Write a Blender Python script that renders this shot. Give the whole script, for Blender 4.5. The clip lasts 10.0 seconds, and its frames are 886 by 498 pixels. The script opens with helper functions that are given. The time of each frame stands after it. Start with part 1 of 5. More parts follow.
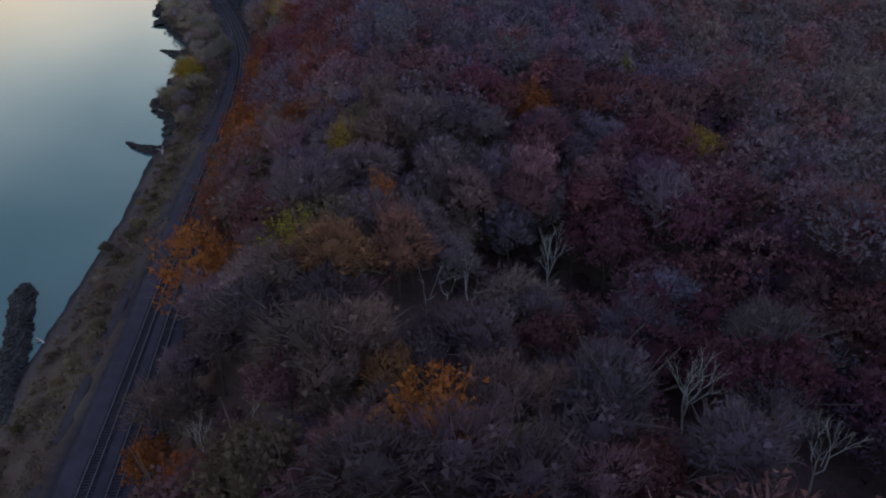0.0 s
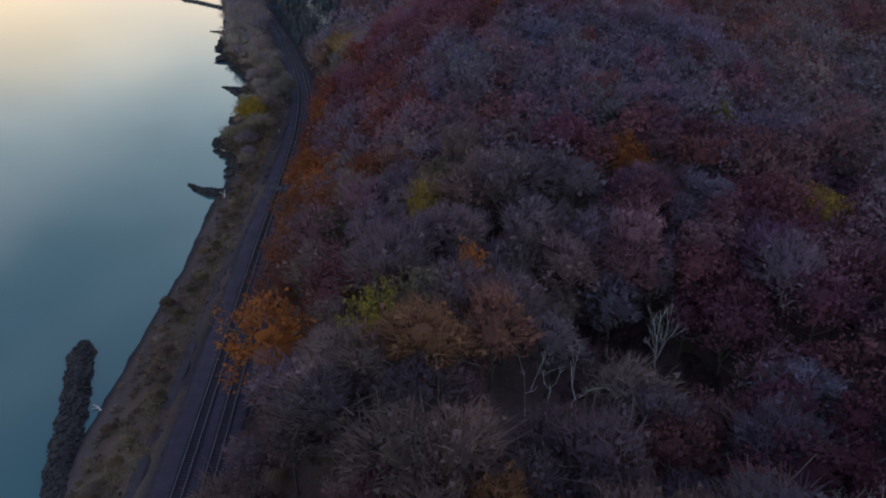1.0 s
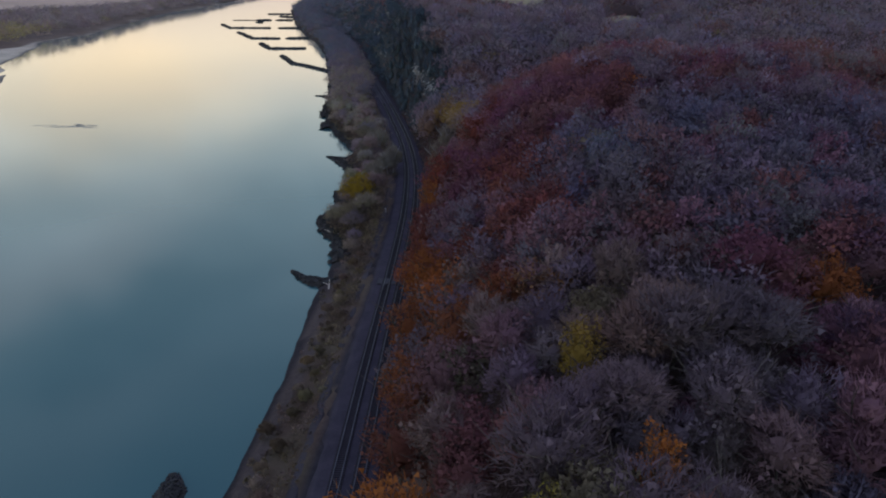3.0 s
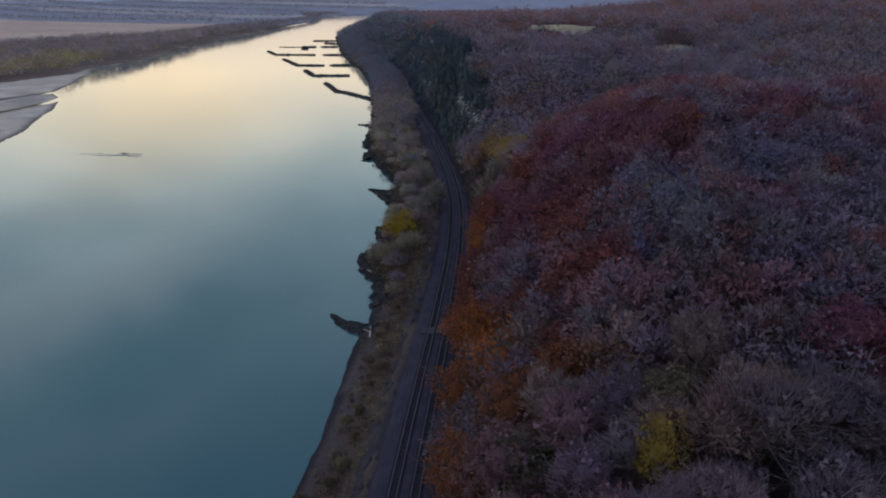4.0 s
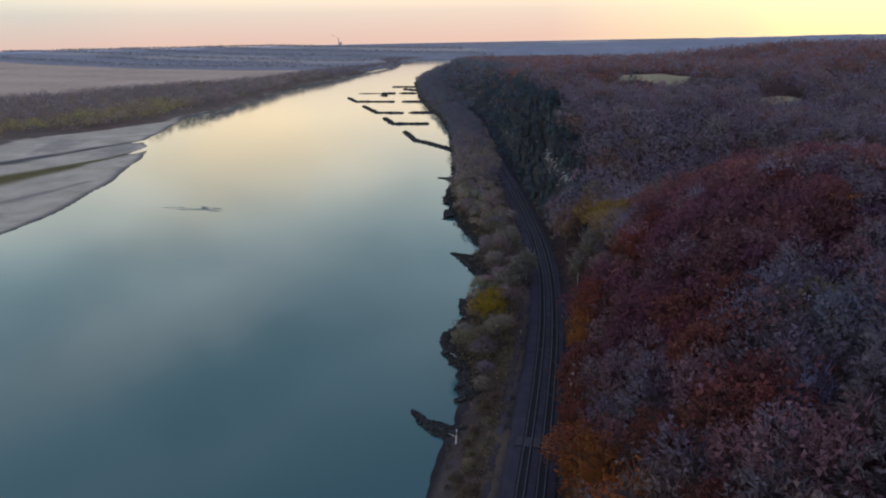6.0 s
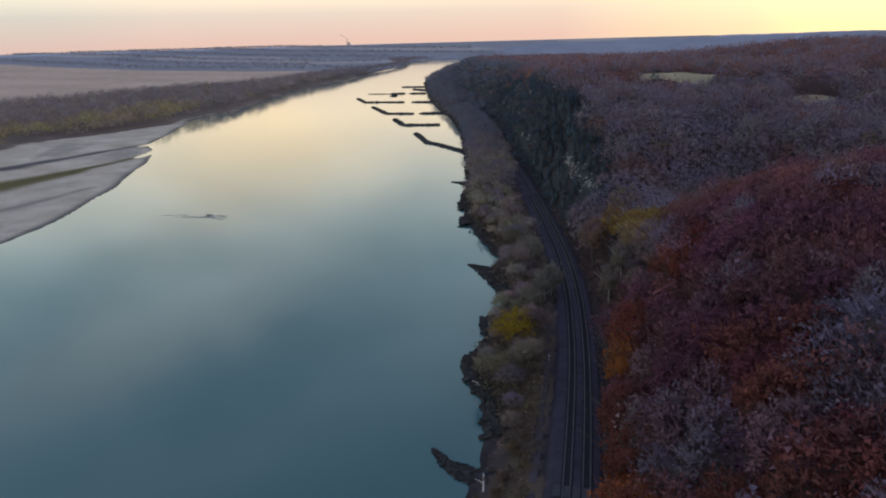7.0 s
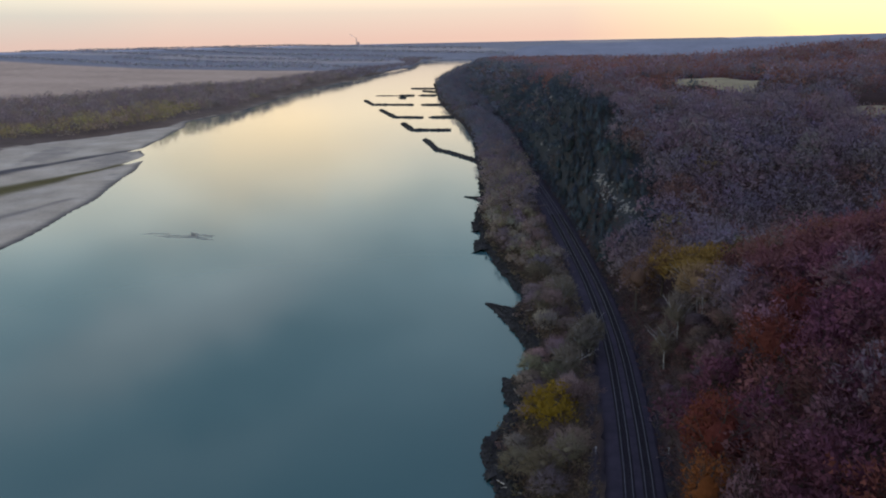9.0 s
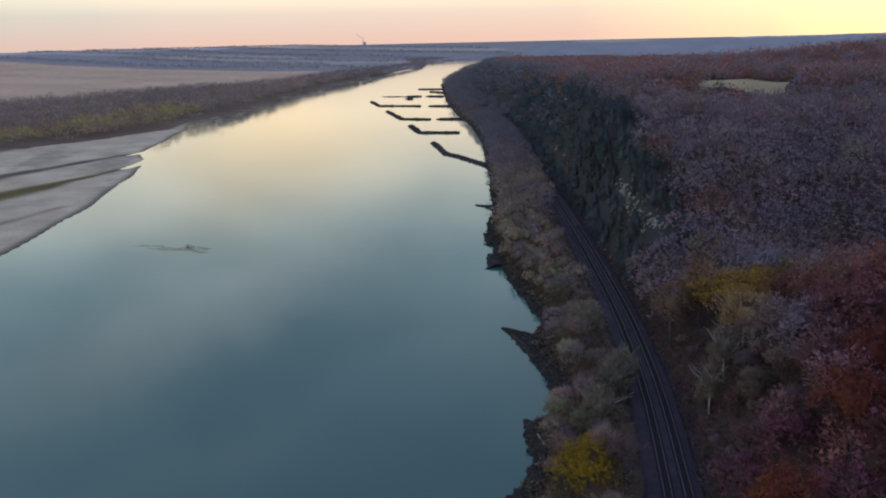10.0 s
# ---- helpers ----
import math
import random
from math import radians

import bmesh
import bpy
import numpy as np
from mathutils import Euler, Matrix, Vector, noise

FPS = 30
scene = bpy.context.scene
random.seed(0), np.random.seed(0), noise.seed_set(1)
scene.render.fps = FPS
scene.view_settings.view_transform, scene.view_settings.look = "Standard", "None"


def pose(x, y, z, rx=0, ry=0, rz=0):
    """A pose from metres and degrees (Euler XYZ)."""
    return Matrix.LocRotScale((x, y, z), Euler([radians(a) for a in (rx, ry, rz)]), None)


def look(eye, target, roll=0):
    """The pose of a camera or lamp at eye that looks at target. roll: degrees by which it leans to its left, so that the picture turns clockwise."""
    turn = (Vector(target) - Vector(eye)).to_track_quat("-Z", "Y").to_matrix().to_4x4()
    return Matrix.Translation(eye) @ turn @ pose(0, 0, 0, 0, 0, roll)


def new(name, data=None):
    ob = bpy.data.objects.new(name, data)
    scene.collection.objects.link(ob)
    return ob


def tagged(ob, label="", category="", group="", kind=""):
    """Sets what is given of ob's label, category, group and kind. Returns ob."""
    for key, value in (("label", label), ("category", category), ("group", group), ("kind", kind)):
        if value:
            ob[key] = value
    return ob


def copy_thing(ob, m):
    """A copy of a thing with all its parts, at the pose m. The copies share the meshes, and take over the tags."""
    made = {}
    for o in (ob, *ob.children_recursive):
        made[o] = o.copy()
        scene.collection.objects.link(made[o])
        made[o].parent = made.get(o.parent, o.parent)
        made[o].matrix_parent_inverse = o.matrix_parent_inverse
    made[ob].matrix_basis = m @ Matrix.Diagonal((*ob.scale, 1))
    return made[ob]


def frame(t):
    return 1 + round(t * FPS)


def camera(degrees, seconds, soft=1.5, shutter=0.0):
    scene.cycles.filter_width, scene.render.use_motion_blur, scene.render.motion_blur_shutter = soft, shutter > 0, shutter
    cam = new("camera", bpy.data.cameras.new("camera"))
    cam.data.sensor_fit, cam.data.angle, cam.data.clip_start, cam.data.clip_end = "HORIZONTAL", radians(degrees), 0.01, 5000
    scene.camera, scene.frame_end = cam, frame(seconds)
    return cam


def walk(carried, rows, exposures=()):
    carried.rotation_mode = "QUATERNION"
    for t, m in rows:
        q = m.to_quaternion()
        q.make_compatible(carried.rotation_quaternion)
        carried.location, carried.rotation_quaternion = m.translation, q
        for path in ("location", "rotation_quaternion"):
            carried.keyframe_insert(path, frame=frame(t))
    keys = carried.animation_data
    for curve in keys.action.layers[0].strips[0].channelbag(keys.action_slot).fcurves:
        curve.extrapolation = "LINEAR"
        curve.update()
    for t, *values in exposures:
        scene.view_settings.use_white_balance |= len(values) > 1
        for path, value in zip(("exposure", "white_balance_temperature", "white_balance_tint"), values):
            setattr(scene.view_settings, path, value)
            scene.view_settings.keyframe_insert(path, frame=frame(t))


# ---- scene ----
cam = camera(64.86, 10.0, soft=2.0)
ROWS = [
    (0.0, -71.83, 139.96, 84.57, -6.738, -27.980, -2.385),
    (0.5, -75.15, 147.85, 85.14, -4.780, -26.927, -1.998),
    (1.0, -77.93, 154.95, 85.40, -3.005, -25.938, -1.549),
    (1.5, -80.86, 162.50, 85.99, -1.039, -24.860, -1.081),
    (2.0, -83.18, 169.41, 86.75, 0.760, -23.860, -0.584),
    (2.5, -85.36, 175.93, 87.99, 2.446, -22.979, -0.172),
    (4.0, -91.16, 195.06, 90.92, 7.344, -20.187, 0.416),
    (4.5, -93.15, 201.50, 92.35, 8.968, -19.241, 0.457),
    (5.0, -95.65, 207.57, 93.48, 10.506, -18.365, 0.669),
    (5.5, -98.16, 213.28, 94.89, 12.011, -17.537, 0.891),
    (6.0, -101.22, 219.46, 95.84, 13.299, -16.865, 1.130),
    (7.5, -112.99, 248.77, 95.17, 14.045, -16.922, 1.583),
    (8.0, -116.38, 260.33, 95.22, 14.281, -16.912, 1.532),
    (8.5, -119.03, 271.48, 95.03, 14.489, -16.890, 1.431),
    (9.0, -122.51, 282.12, 95.24, 14.715, -16.853, 1.189),
    (9.5, -127.06, 292.74, 95.30, 14.974, -16.840, 1.121),
    (10.0, -130.38, 304.04, 95.18, 15.231, -16.848, 1.285),
]
EXPOSURES = [(0.0, 0.06, 5950, 13), (0.3, 0.18, 5950, 13), (0.6, 0.20, 5950, 13), (2.5, 0.14, 5980, 12), (6.0, 0.08, 6200, 10), (10.0, 0.12, 6300, 10)]
walk(cam, [(t, pose(x, y, z, 90 + pitch, roll, yaw)) for t, x, y, z, yaw, pitch, roll in ROWS], EXPOSURES)

# ---- world: dusk sky, glow where the sun has gone down ----
SUN_AZIMUTH = 32.0      # degrees right of the +y axis
SUN_HEIGHT = 2.0


def build_world():
    world = bpy.data.worlds.new("dusk_sky")
    scene.world = world
    world.use_nodes = True
    nt = world.node_tree
    nt.nodes.clear()
    N, L = nt.nodes.new, nt.links.new
    sky = N("ShaderNodeTexSky")
    sky.sky_type = "NISHITA"
    sky.sun_disc = False
    sky.sun_elevation = radians(SUN_HEIGHT)
    sky.sun_rotation = radians(SUN_AZIMUTH)
    sky.altitude = 150
    sky.dust_density = 3.0
    sky.air_density = 1.2
    coord = N("ShaderNodeTexCoord")
    sep = N("ShaderNodeSeparateXYZ")
    L(coord.outputs["Generated"], sep.inputs[0])
    # even veil of high cloud: colour by height above the horizon
    veil = N("ShaderNodeValToRGB")
    ramp = veil.color_ramp
    stops = [(0.0, (0.84, 0.57, 0.46)), (0.035, (0.84, 0.69, 0.56)), (0.10, (1.58, 1.28, 0.88)), (0.19, (1.36, 1.33, 1.10)),
             (0.33, (0.76, 0.99, 1.04)), (0.60, (0.46, 0.63, 0.77)), (0.78, (0.49, 0.61, 0.86)), (1.0, (0.66, 0.62, 1.18))]
    while len(ramp.elements) < len(stops):
        ramp.elements.new(0.5)
    for e, (p, c) in zip(ramp.elements, stops):
        e.position, e.color = p, (*c, 1)
    L(sep.outputs["Z"], veil.inputs[0])
    # soft cloud banks
    squash = N("ShaderNodeMapping")
    squash.inputs["Scale"].default_value = (1.0, 1.0, 2.6)
    L(coord.outputs["Generated"], squash.inputs[0])
    cloud = N("ShaderNodeTexNoise")
    cloud.inputs["Scale"].default_value = 4.2
    cloud.inputs["Detail"].default_value = 3.0
    cloud.inputs["Roughness"].default_value = 0.5
    L(squash.outputs[0], cloud.inputs["Vector"])
    band = N("ShaderNodeMapRange")
    band.inputs["From Min"].default_value, band.inputs["From Max"].default_value = 0.35, 0.68
    band.inputs["To Min"].default_value, band.inputs["To Max"].default_value = -0.15, 0.16
    L(cloud.outputs[0], band.inputs["Value"])
    clear = N("ShaderNodeMapRange")          # the haze near the horizon shows no clouds
    clear.inputs["From Min"].default_value, clear.inputs["From Max"].default_value = 0.06, 0.22
    L(sep.outputs["Z"], clear.inputs["Value"])
    amount = N("ShaderNodeMath")
    amount.operation = "MULTIPLY_ADD"
    amount.inputs[2].default_value = 1.0
    L(band.outputs[0], amount.inputs[0])
    L(clear.outputs[0], amount.inputs[1])
    veiled = N("ShaderNodeVectorMath")
    veiled.operation = "SCALE"
    L(veil.outputs["Color"], veiled.inputs[0])
    L(amount.outputs[0], veiled.inputs["Scale"])
    # long soft cloud banks and clear gaps: azimuth, height, length, depth (degrees), tilt, light added
    fray = N("ShaderNodeVectorMath")
    fray.operation = "MULTIPLY_ADD"
    fray.inputs[1].default_value = (0.16, 0.16, 0.10)
    ragged = N("ShaderNodeTexNoise")
    ragged.inputs["Scale"].default_value = 7.0
    ragged.inputs["Detail"].default_value = 4.0
    L(coord.outputs["Generated"], ragged.inputs["Vector"])
    L(ragged.outputs["Color"], fray.inputs[0])
    shift = N("ShaderNodeVectorMath")
    shift.operation = "SUBTRACT"
    shift.inputs[1].default_value = (0.08, 0.08, 0.05)
    L(coord.outputs["Generated"], shift.inputs[0])
    L(shift.outputs[0], fray.inputs[2])
    skies = veiled.outputs[0]
    for az, up, long, deep, tilt, light in ((-38, 21.5, 13, 3.2, 12, (0.34, 0.22, 0.16)), (-31, 26.0, 11, 3.0, 10, (-0.18, -0.20, -0.20)), (-29, 9.5, 9, 4.5, 0, (0.30, 0.12, -0.06)),
                                            (-15, 14.0, 8, 4.0, 0, (-0.16, -0.08, -0.02)), (-44, 33.0, 16, 3.5, 8, (0.12, 0.08, 0.06)), (-48, 15.5, 9, 2.5, 0, (-0.16, -0.08, -0.02)), (-60, 5.0, 24, 7.0, 0, (-0.20, -0.05, 0.0))):
        place = N("ShaderNodeMapping")
        place.vector_type = "TEXTURE"
        place.inputs["Location"].default_value = (math.cos(radians(up)) * math.sin(radians(az)), math.cos(radians(up)) * math.cos(radians(az)), math.sin(radians(up)))
        place.inputs["Rotation"].default_value = (0, radians(tilt), -radians(az))
        place.inputs["Scale"].default_value = (radians(long), 0.6, radians(deep))
        L(fray.outputs[0], place.inputs[0])
        far = N("ShaderNodeVectorMath")
        far.operation = "LENGTH"
        L(place.outputs[0], far.inputs[0])
        fade = N("ShaderNodeMapRange")
        fade.interpolation_type = "SMOOTHERSTEP"
        fade.inputs["From Min"].default_value, fade.inputs["From Max"].default_value = 1.5, 0.2
        L(far.outputs["Value"], fade.inputs["Value"])
        lit = N("ShaderNodeVectorMath")
        lit.operation = "SCALE"
        lit.inputs[0].default_value = light
        L(fade.outputs[0], lit.inputs["Scale"])
        plus = N("ShaderNodeVectorMath")
        plus.operation = "ADD"
        L(skies, plus.inputs[0])
        L(lit.outputs[0], plus.inputs[1])
        skies = plus.outputs[0]
    # glow round the set sun
    a = radians(SUN_AZIMUTH)
    dot = N("ShaderNodeVectorMath")
    dot.operation = "DOT_PRODUCT"
    dot.inputs[1].default_value = (math.sin(a), math.cos(a), 0.03)
    L(coord.outputs["Generated"], dot.inputs[0])
    glow = N("ShaderNodeValToRGB")
    g = glow.color_ramp
    for _ in range(2):
        g.elements.new(0.5)
    for e, (p, c) in zip(g.elements, [(0.55, (0, 0, 0)), (0.80, (0.05, 0.02, 0.0)), (0.92, (0.30, 0.26, 0.02)), (1.0, (0.85, 0.85, 0.06))]):
        e.position, e.color = p, (*c, 1)
    L(dot.outputs["Value"], glow.inputs[0])
    add = N("ShaderNodeVectorMath")
    add.operation = "ADD"
    L(skies, add.inputs[0])
    L(glow.outputs["Color"], add.inputs[1])
    base = N("ShaderNodeBackground")
    base.inputs["Strength"].default_value = 0.03
    L(sky.outputs[0], base.inputs["Color"])
    high = N("ShaderNodeBackground")
    high.inputs["Strength"].default_value = 0.95
    L(add.outputs[0], high.inputs["Color"])
    both = N("ShaderNodeAddShader")
    L(base.outputs[0], both.inputs[0])
    L(high.outputs[0], both.inputs[1])
    out = N("ShaderNodeOutputWorld")
    L(both.outputs[0], out.inputs["Surface"])


build_world()
sun = bpy.data.lights.new("sun", "SUN")
sun.energy, sun.angle, sun.color = 0.5, radians(16), (1.0, 0.80, 0.62)
a = radians(SUN_AZIMUTH)
new("sun", sun).matrix_world = look((0, 0, 300), (-300 * math.sin(a), -300 * math.cos(a), 300 - 300 * math.tan(radians(9))))


# ---- materials ----
def material(name, rough=0.8, spec=0.2):
    m = bpy.data.materials.new(name)
    m.use_nodes = True
    nt = m.node_tree
    b = nt.nodes["Principled BSDF"]
    b.inputs["Roughness"].default_value = rough
    b.inputs["Specular IOR Level"].default_value = spec
    return m, nt, b


def noise_node(nt, scale, detail=4.0, rough=0.55, vector=None):
    n = nt.nodes.new("ShaderNodeTexNoise")
    n.inputs["Scale"].default_value = scale
    n.inputs["Detail"].default_value = detail
    n.inputs["Roughness"].default_value = rough
    if vector is not None:
        nt.links.new(vector, n.inputs["Vector"])
    return n


def ramp_node(nt, value, stops):
    r = nt.nodes.new("ShaderNodeValToRGB")
    while len(r.color_ramp.elements) < len(stops):
        r.color_ramp.elements.new(0.5)
    for e, (p, c) in zip(r.color_ramp.elements, stops):
        e.position, e.color = p, (*c, 1)
    nt.links.new(value, r.inputs[0])
    return r


def bump_node(nt, bsdf, height, strength, distance):
    b = nt.nodes.new("ShaderNodeBump")
    b.inputs["Strength"].default_value = strength
    b.inputs["Distance"].default_value = distance
    nt.links.new(height, b.inputs["Height"])
    nt.links.new(b.outputs[0], bsdf.inputs["Normal"])


def place_vector(nt):
    return nt.nodes.new("ShaderNodeNewGeometry").outputs["Position"]


def mottled(name, stops, scale, fine, rough=0.9, spec=0.03, bump=0.4, distance=0.1):
    """Two scales of noise run through a colour ramp, with relief."""
    m, nt, b = material(name, rough, spec)
    p = place_vector(nt)
    big, small = noise_node(nt, scale, 4, 0.6, p), noise_node(nt, fine, 5, 0.65, p)
    mix = nt.nodes.new("ShaderNodeMath")
    mix.operation = "MULTIPLY_ADD"
    mix.inputs[1].default_value = 0.5
    half = nt.nodes.new("ShaderNodeMath")
    half.operation = "MULTIPLY"
    half.inputs[1].default_value = 0.5
    nt.links.new(small.outputs[0], half.inputs[0])
    nt.links.new(big.outputs[0], mix.inputs[0])
    nt.links.new(half.outputs[0], mix.inputs[2])
    nt.links.new(ramp_node(nt, mix.outputs[0], stops).outputs[0], b.inputs["Base Color"])
    bump_node(nt, b, small.outputs[0], bump, distance)
    return m


def tinted(name, source, rough=0.95, spec=0.02):
    """Colour from the object or from the mesh attribute 'tint', varied by noise in place."""
    m, nt, b = material(name, rough, spec)
    if source == "object":
        info = nt.nodes.new("ShaderNodeObjectInfo")
        colour, rnd = info.outputs["Color"], info.outputs["Random"]
    else:
        att = nt.nodes.new("ShaderNodeAttribute")
        att.attribute_name = "tint"
        colour, rnd = att.outputs["Color"], None
    p = place_vector(nt)
    n = noise_node(nt, 0.55, 5, 0.7, p)
    isl = nt.nodes.new("ShaderNodeNewGeometry").outputs["Random Per Island"]
    s = nt.nodes.new("ShaderNodeMath")
    s.operation = "ADD"
    nt.links.new(n.outputs[0], s.inputs[0])
    nt.links.new(isl, s.inputs[1])
    mr = nt.nodes.new("ShaderNodeMapRange")
    mr.inputs["From Min"].default_value, mr.inputs["From Max"].default_value = 0.3, 1.5
    mr.inputs["To Min"].default_value, mr.inputs["To Max"].default_value = 0.90, 1.10
    nt.links.new(s.outputs[0], mr.inputs["Value"])
    v = nt.nodes.new("ShaderNodeVectorMath")
    v.operation = "SCALE"
    nt.links.new(colour, v.inputs[0])
    # fine upright grain of twigs
    squash = nt.nodes.new("ShaderNodeMapping")
    squash.inputs["Scale"].default_value = (1.0, 1.0, 0.45)
    nt.links.new(p, squash.inputs[0])
    grain = noise_node(nt, 1.7, 6, 0.75, squash.outputs[0])
    g = nt.nodes.new("ShaderNodeMapRange")
    g.inputs["From Min"].default_value, g.inputs["From Max"].default_value = 0.3, 0.7
    g.inputs["To Min"].default_value, g.inputs["To Max"].default_value = 0.84, 1.16
    nt.links.new(grain.outputs[0], g.inputs["Value"])
    both = nt.nodes.new("ShaderNodeMath")
    both.operation = "MULTIPLY"
    nt.links.new(mr.outputs[0], both.inputs[0])
    nt.links.new(g.outputs[0], both.inputs[1])
    nt.links.new(both.outputs[0], v.inputs["Scale"])
    nt.links.new(v.outputs[0], b.inputs["Base Color"])
    # thin leaves let half of the light through
    thin = nt.nodes.new("ShaderNodeBsdfTranslucent")
    nt.links.new(v.outputs[0], thin.inputs["Color"])
    mix = nt.nodes.new("ShaderNodeMixShader")
    mix.inputs[0].default_value = 0.42
    nt.links.new(b.outputs[0], mix.inputs[1])
    nt.links.new(thin.outputs[0], mix.inputs[2])
    nt.links.new(mix.outputs[0], nt.nodes["Material Output"].inputs["Surface"])
    return m


def water_material():
    m, nt, b = material("river_water", 0.07, 0.5)
    b.inputs["IOR"].default_value = 1.33
    p = place_vector(nt)
    n = noise_node(nt, 0.006, 3, 0.5, p)
    nt.links.new(ramp_node(nt, n.outputs[0], [(0.3, (0.026, 0.074, 0.084)), (0.7, (0.038, 0.086, 0.090))]).outputs[0], b.inputs["Base Color"])
    bump_node(nt, b, noise_node(nt, 0.9, 4, 0.6, p).outputs[0], 0.02, 0.2)
    return m


GROUND, G_NT, G_B = material("leaf_litter_and_soil", 0.97, 0.02)


def ground_material():
    att = G_NT.nodes.new("ShaderNodeAttribute")
    att.attribute_name = "tint"
    p = place_vector(G_NT)
    big, small = noise_node(G_NT, 0.035, 5, 0.65, p), noise_node(G_NT, 0.9, 5, 0.7, p)
    s = G_NT.nodes.new("ShaderNodeMath")
    s.operation = "ADD"
    G_NT.links.new(big.outputs[0], s.inputs[0])
    G_NT.links.new(small.outputs[0], s.inputs[1])
    mr = G_NT.nodes.new("ShaderNodeMapRange")
    mr.inputs["From Min"].default_value, mr.inputs["From Max"].default_value = 0.6, 1.4
    mr.inputs["To Min"].default_value, mr.inputs["To Max"].default_value = 0.6, 1.4
    G_NT.links.new(s.outputs[0], mr.inputs["Value"])
    v = G_NT.nodes.new("ShaderNodeVectorMath")
    v.operation = "SCALE"
    G_NT.links.new(att.outputs["Color"], v.inputs[0])
    G_NT.links.new(mr.outputs[0], v.inputs["Scale"])
    G_NT.links.new(v.outputs[0], G_B.inputs["Base Color"])
    bump_node(G_NT, G_B, small.outputs[0], 0.6, 0.3)


ground_material()
WATER = water_material()
LEAF = tinted("crown_foliage", "object")
LEAF_FAR = tinted("forest_foliage", "tint")
BARK = mottled("grey_brown_bark", [(0.3, (0.045, 0.036, 0.032)), (0.7, (0.13, 0.11, 0.10))], 0.8, 6.0)
PALE_BARK = mottled("pale_sycamore_bark", [(0.3, (0.22, 0.21, 0.205)), (0.7, (0.44, 0.42, 0.41))], 0.6, 5.0)
BALLAST = mottled("dark_railway_ballast", [(0.3, (0.020, 0.018, 0.025)), (0.7, (0.050, 0.044, 0.058))], 0.25, 5.0, 0.9)
STEEL = mottled("worn_rail_steel", [(0.3, (0.055, 0.055, 0.075)), (0.7, (0.11, 0.11, 0.135))], 0.5, 8.0, 0.5, 0.5, 0.1, 0.01)
STEEL.node_tree.nodes["Principled BSDF"].inputs["Metallic"].default_value = 0.8
TIMBER = mottled("creosoted_sleeper", [(0.3, (0.018, 0.016, 0.020)), (0.7, (0.042, 0.038, 0.044))], 1.5, 9.0, 0.9)
RIPRAP = mottled("dark_wet_rock", [(0.3, (0.015, 0.015, 0.016)), (0.7, (0.050, 0.048, 0.048))], 0.3, 2.5, 0.75)
LIMESTONE = mottled("weathered_limestone", [(0.3, (0.10, 0.10, 0.105)), (0.5, (0.26, 0.255, 0.255)), (0.72, (0.48, 0.47, 0.46))], 0.25, 1.6, 0.9, 0.2, 0.8, 0.3)
DRIFTWOOD = mottled("bleached_driftwood", [(0.3, (0.24, 0.21, 0.18)), (0.7, (0.46, 0.42, 0.38))], 1.0, 7.0, 0.85)


# ---- the lie of the land ----
SHORE_Y = [150, 256, 292, 320, 362, 378, 397, 406, 414, 429, 437, 446, 461, 467, 478, 491, 505, 514, 522, 528, 549, 567, 581, 598, 612,
           626, 658, 683, 700, 718, 770, 836, 939, 1063, 1175, 1374, 1772, 2405, 2960, 3060, 3300, 3560, 5200]
SHORE_X = [-133, -134.2, -134.6, -134.6, -138, -137, -140, -142.5, -148, -153, -149, -149, -153.5, -146.5, -147, -153, -159, -161, -157.5, -157,
           -167, -175.5, -180.5, -189.5, -190.5, -197, -203.5, -205, -209, -213.5, -225.5, -242.5, -267, -306, -350, -418, -537, -641, -668, -420,
           200, 700, 900]
FAR_Y = [-700, 200, 523, 599, 689, 770, 812, 830, 1013, 1050, 1075, 1172, 1600, 1981, 2344, 2720, 3200, 3420, 3600, 3700, 5200]
FAR_X = [-357, -368, -413, -433, -470, -510, -529, -560, -634, -655, -668, -660, -758, -785, -838, -872, -985, -900, -300, 900, 1000]
RAIL_Y = [-700, 150, 215, 250, 300, 350, 400, 450, 504, 555, 607, 660, 729, 830, 939, 1063, 1175, 1374, 1772, 2405, 2900, 5200]
RAIL_X = [-107, -107.5, -108.7, -109.8, -112.3, -114, -115.5, -119, -125.8, -137, -149.3, -162.5, -181, -206, -230, -264, -305, -372, -490, -590, -600, -600]
TOP_Y = [-700, 200, 250, 270, 300, 350, 420, 460, 490, 520, 545, 570, 600, 640, 690, 735, 900, 1500, 1900, 2300, 2700, 3000]
TOP_H = [24, 25, 27, 29, 33, 42, 51, 46, 32, 21, 23, 32, 40, 48, 57, 63, 54, 43, 36, 24, 12, 4]
WIDE_Y = [-700, 270, 320, 370, 460, 500, 545, 570, 900, 2000, 5000]
WIDE_W = [34, 34, 58, 74, 74, 60, 32, 15, 24, 60, 60]

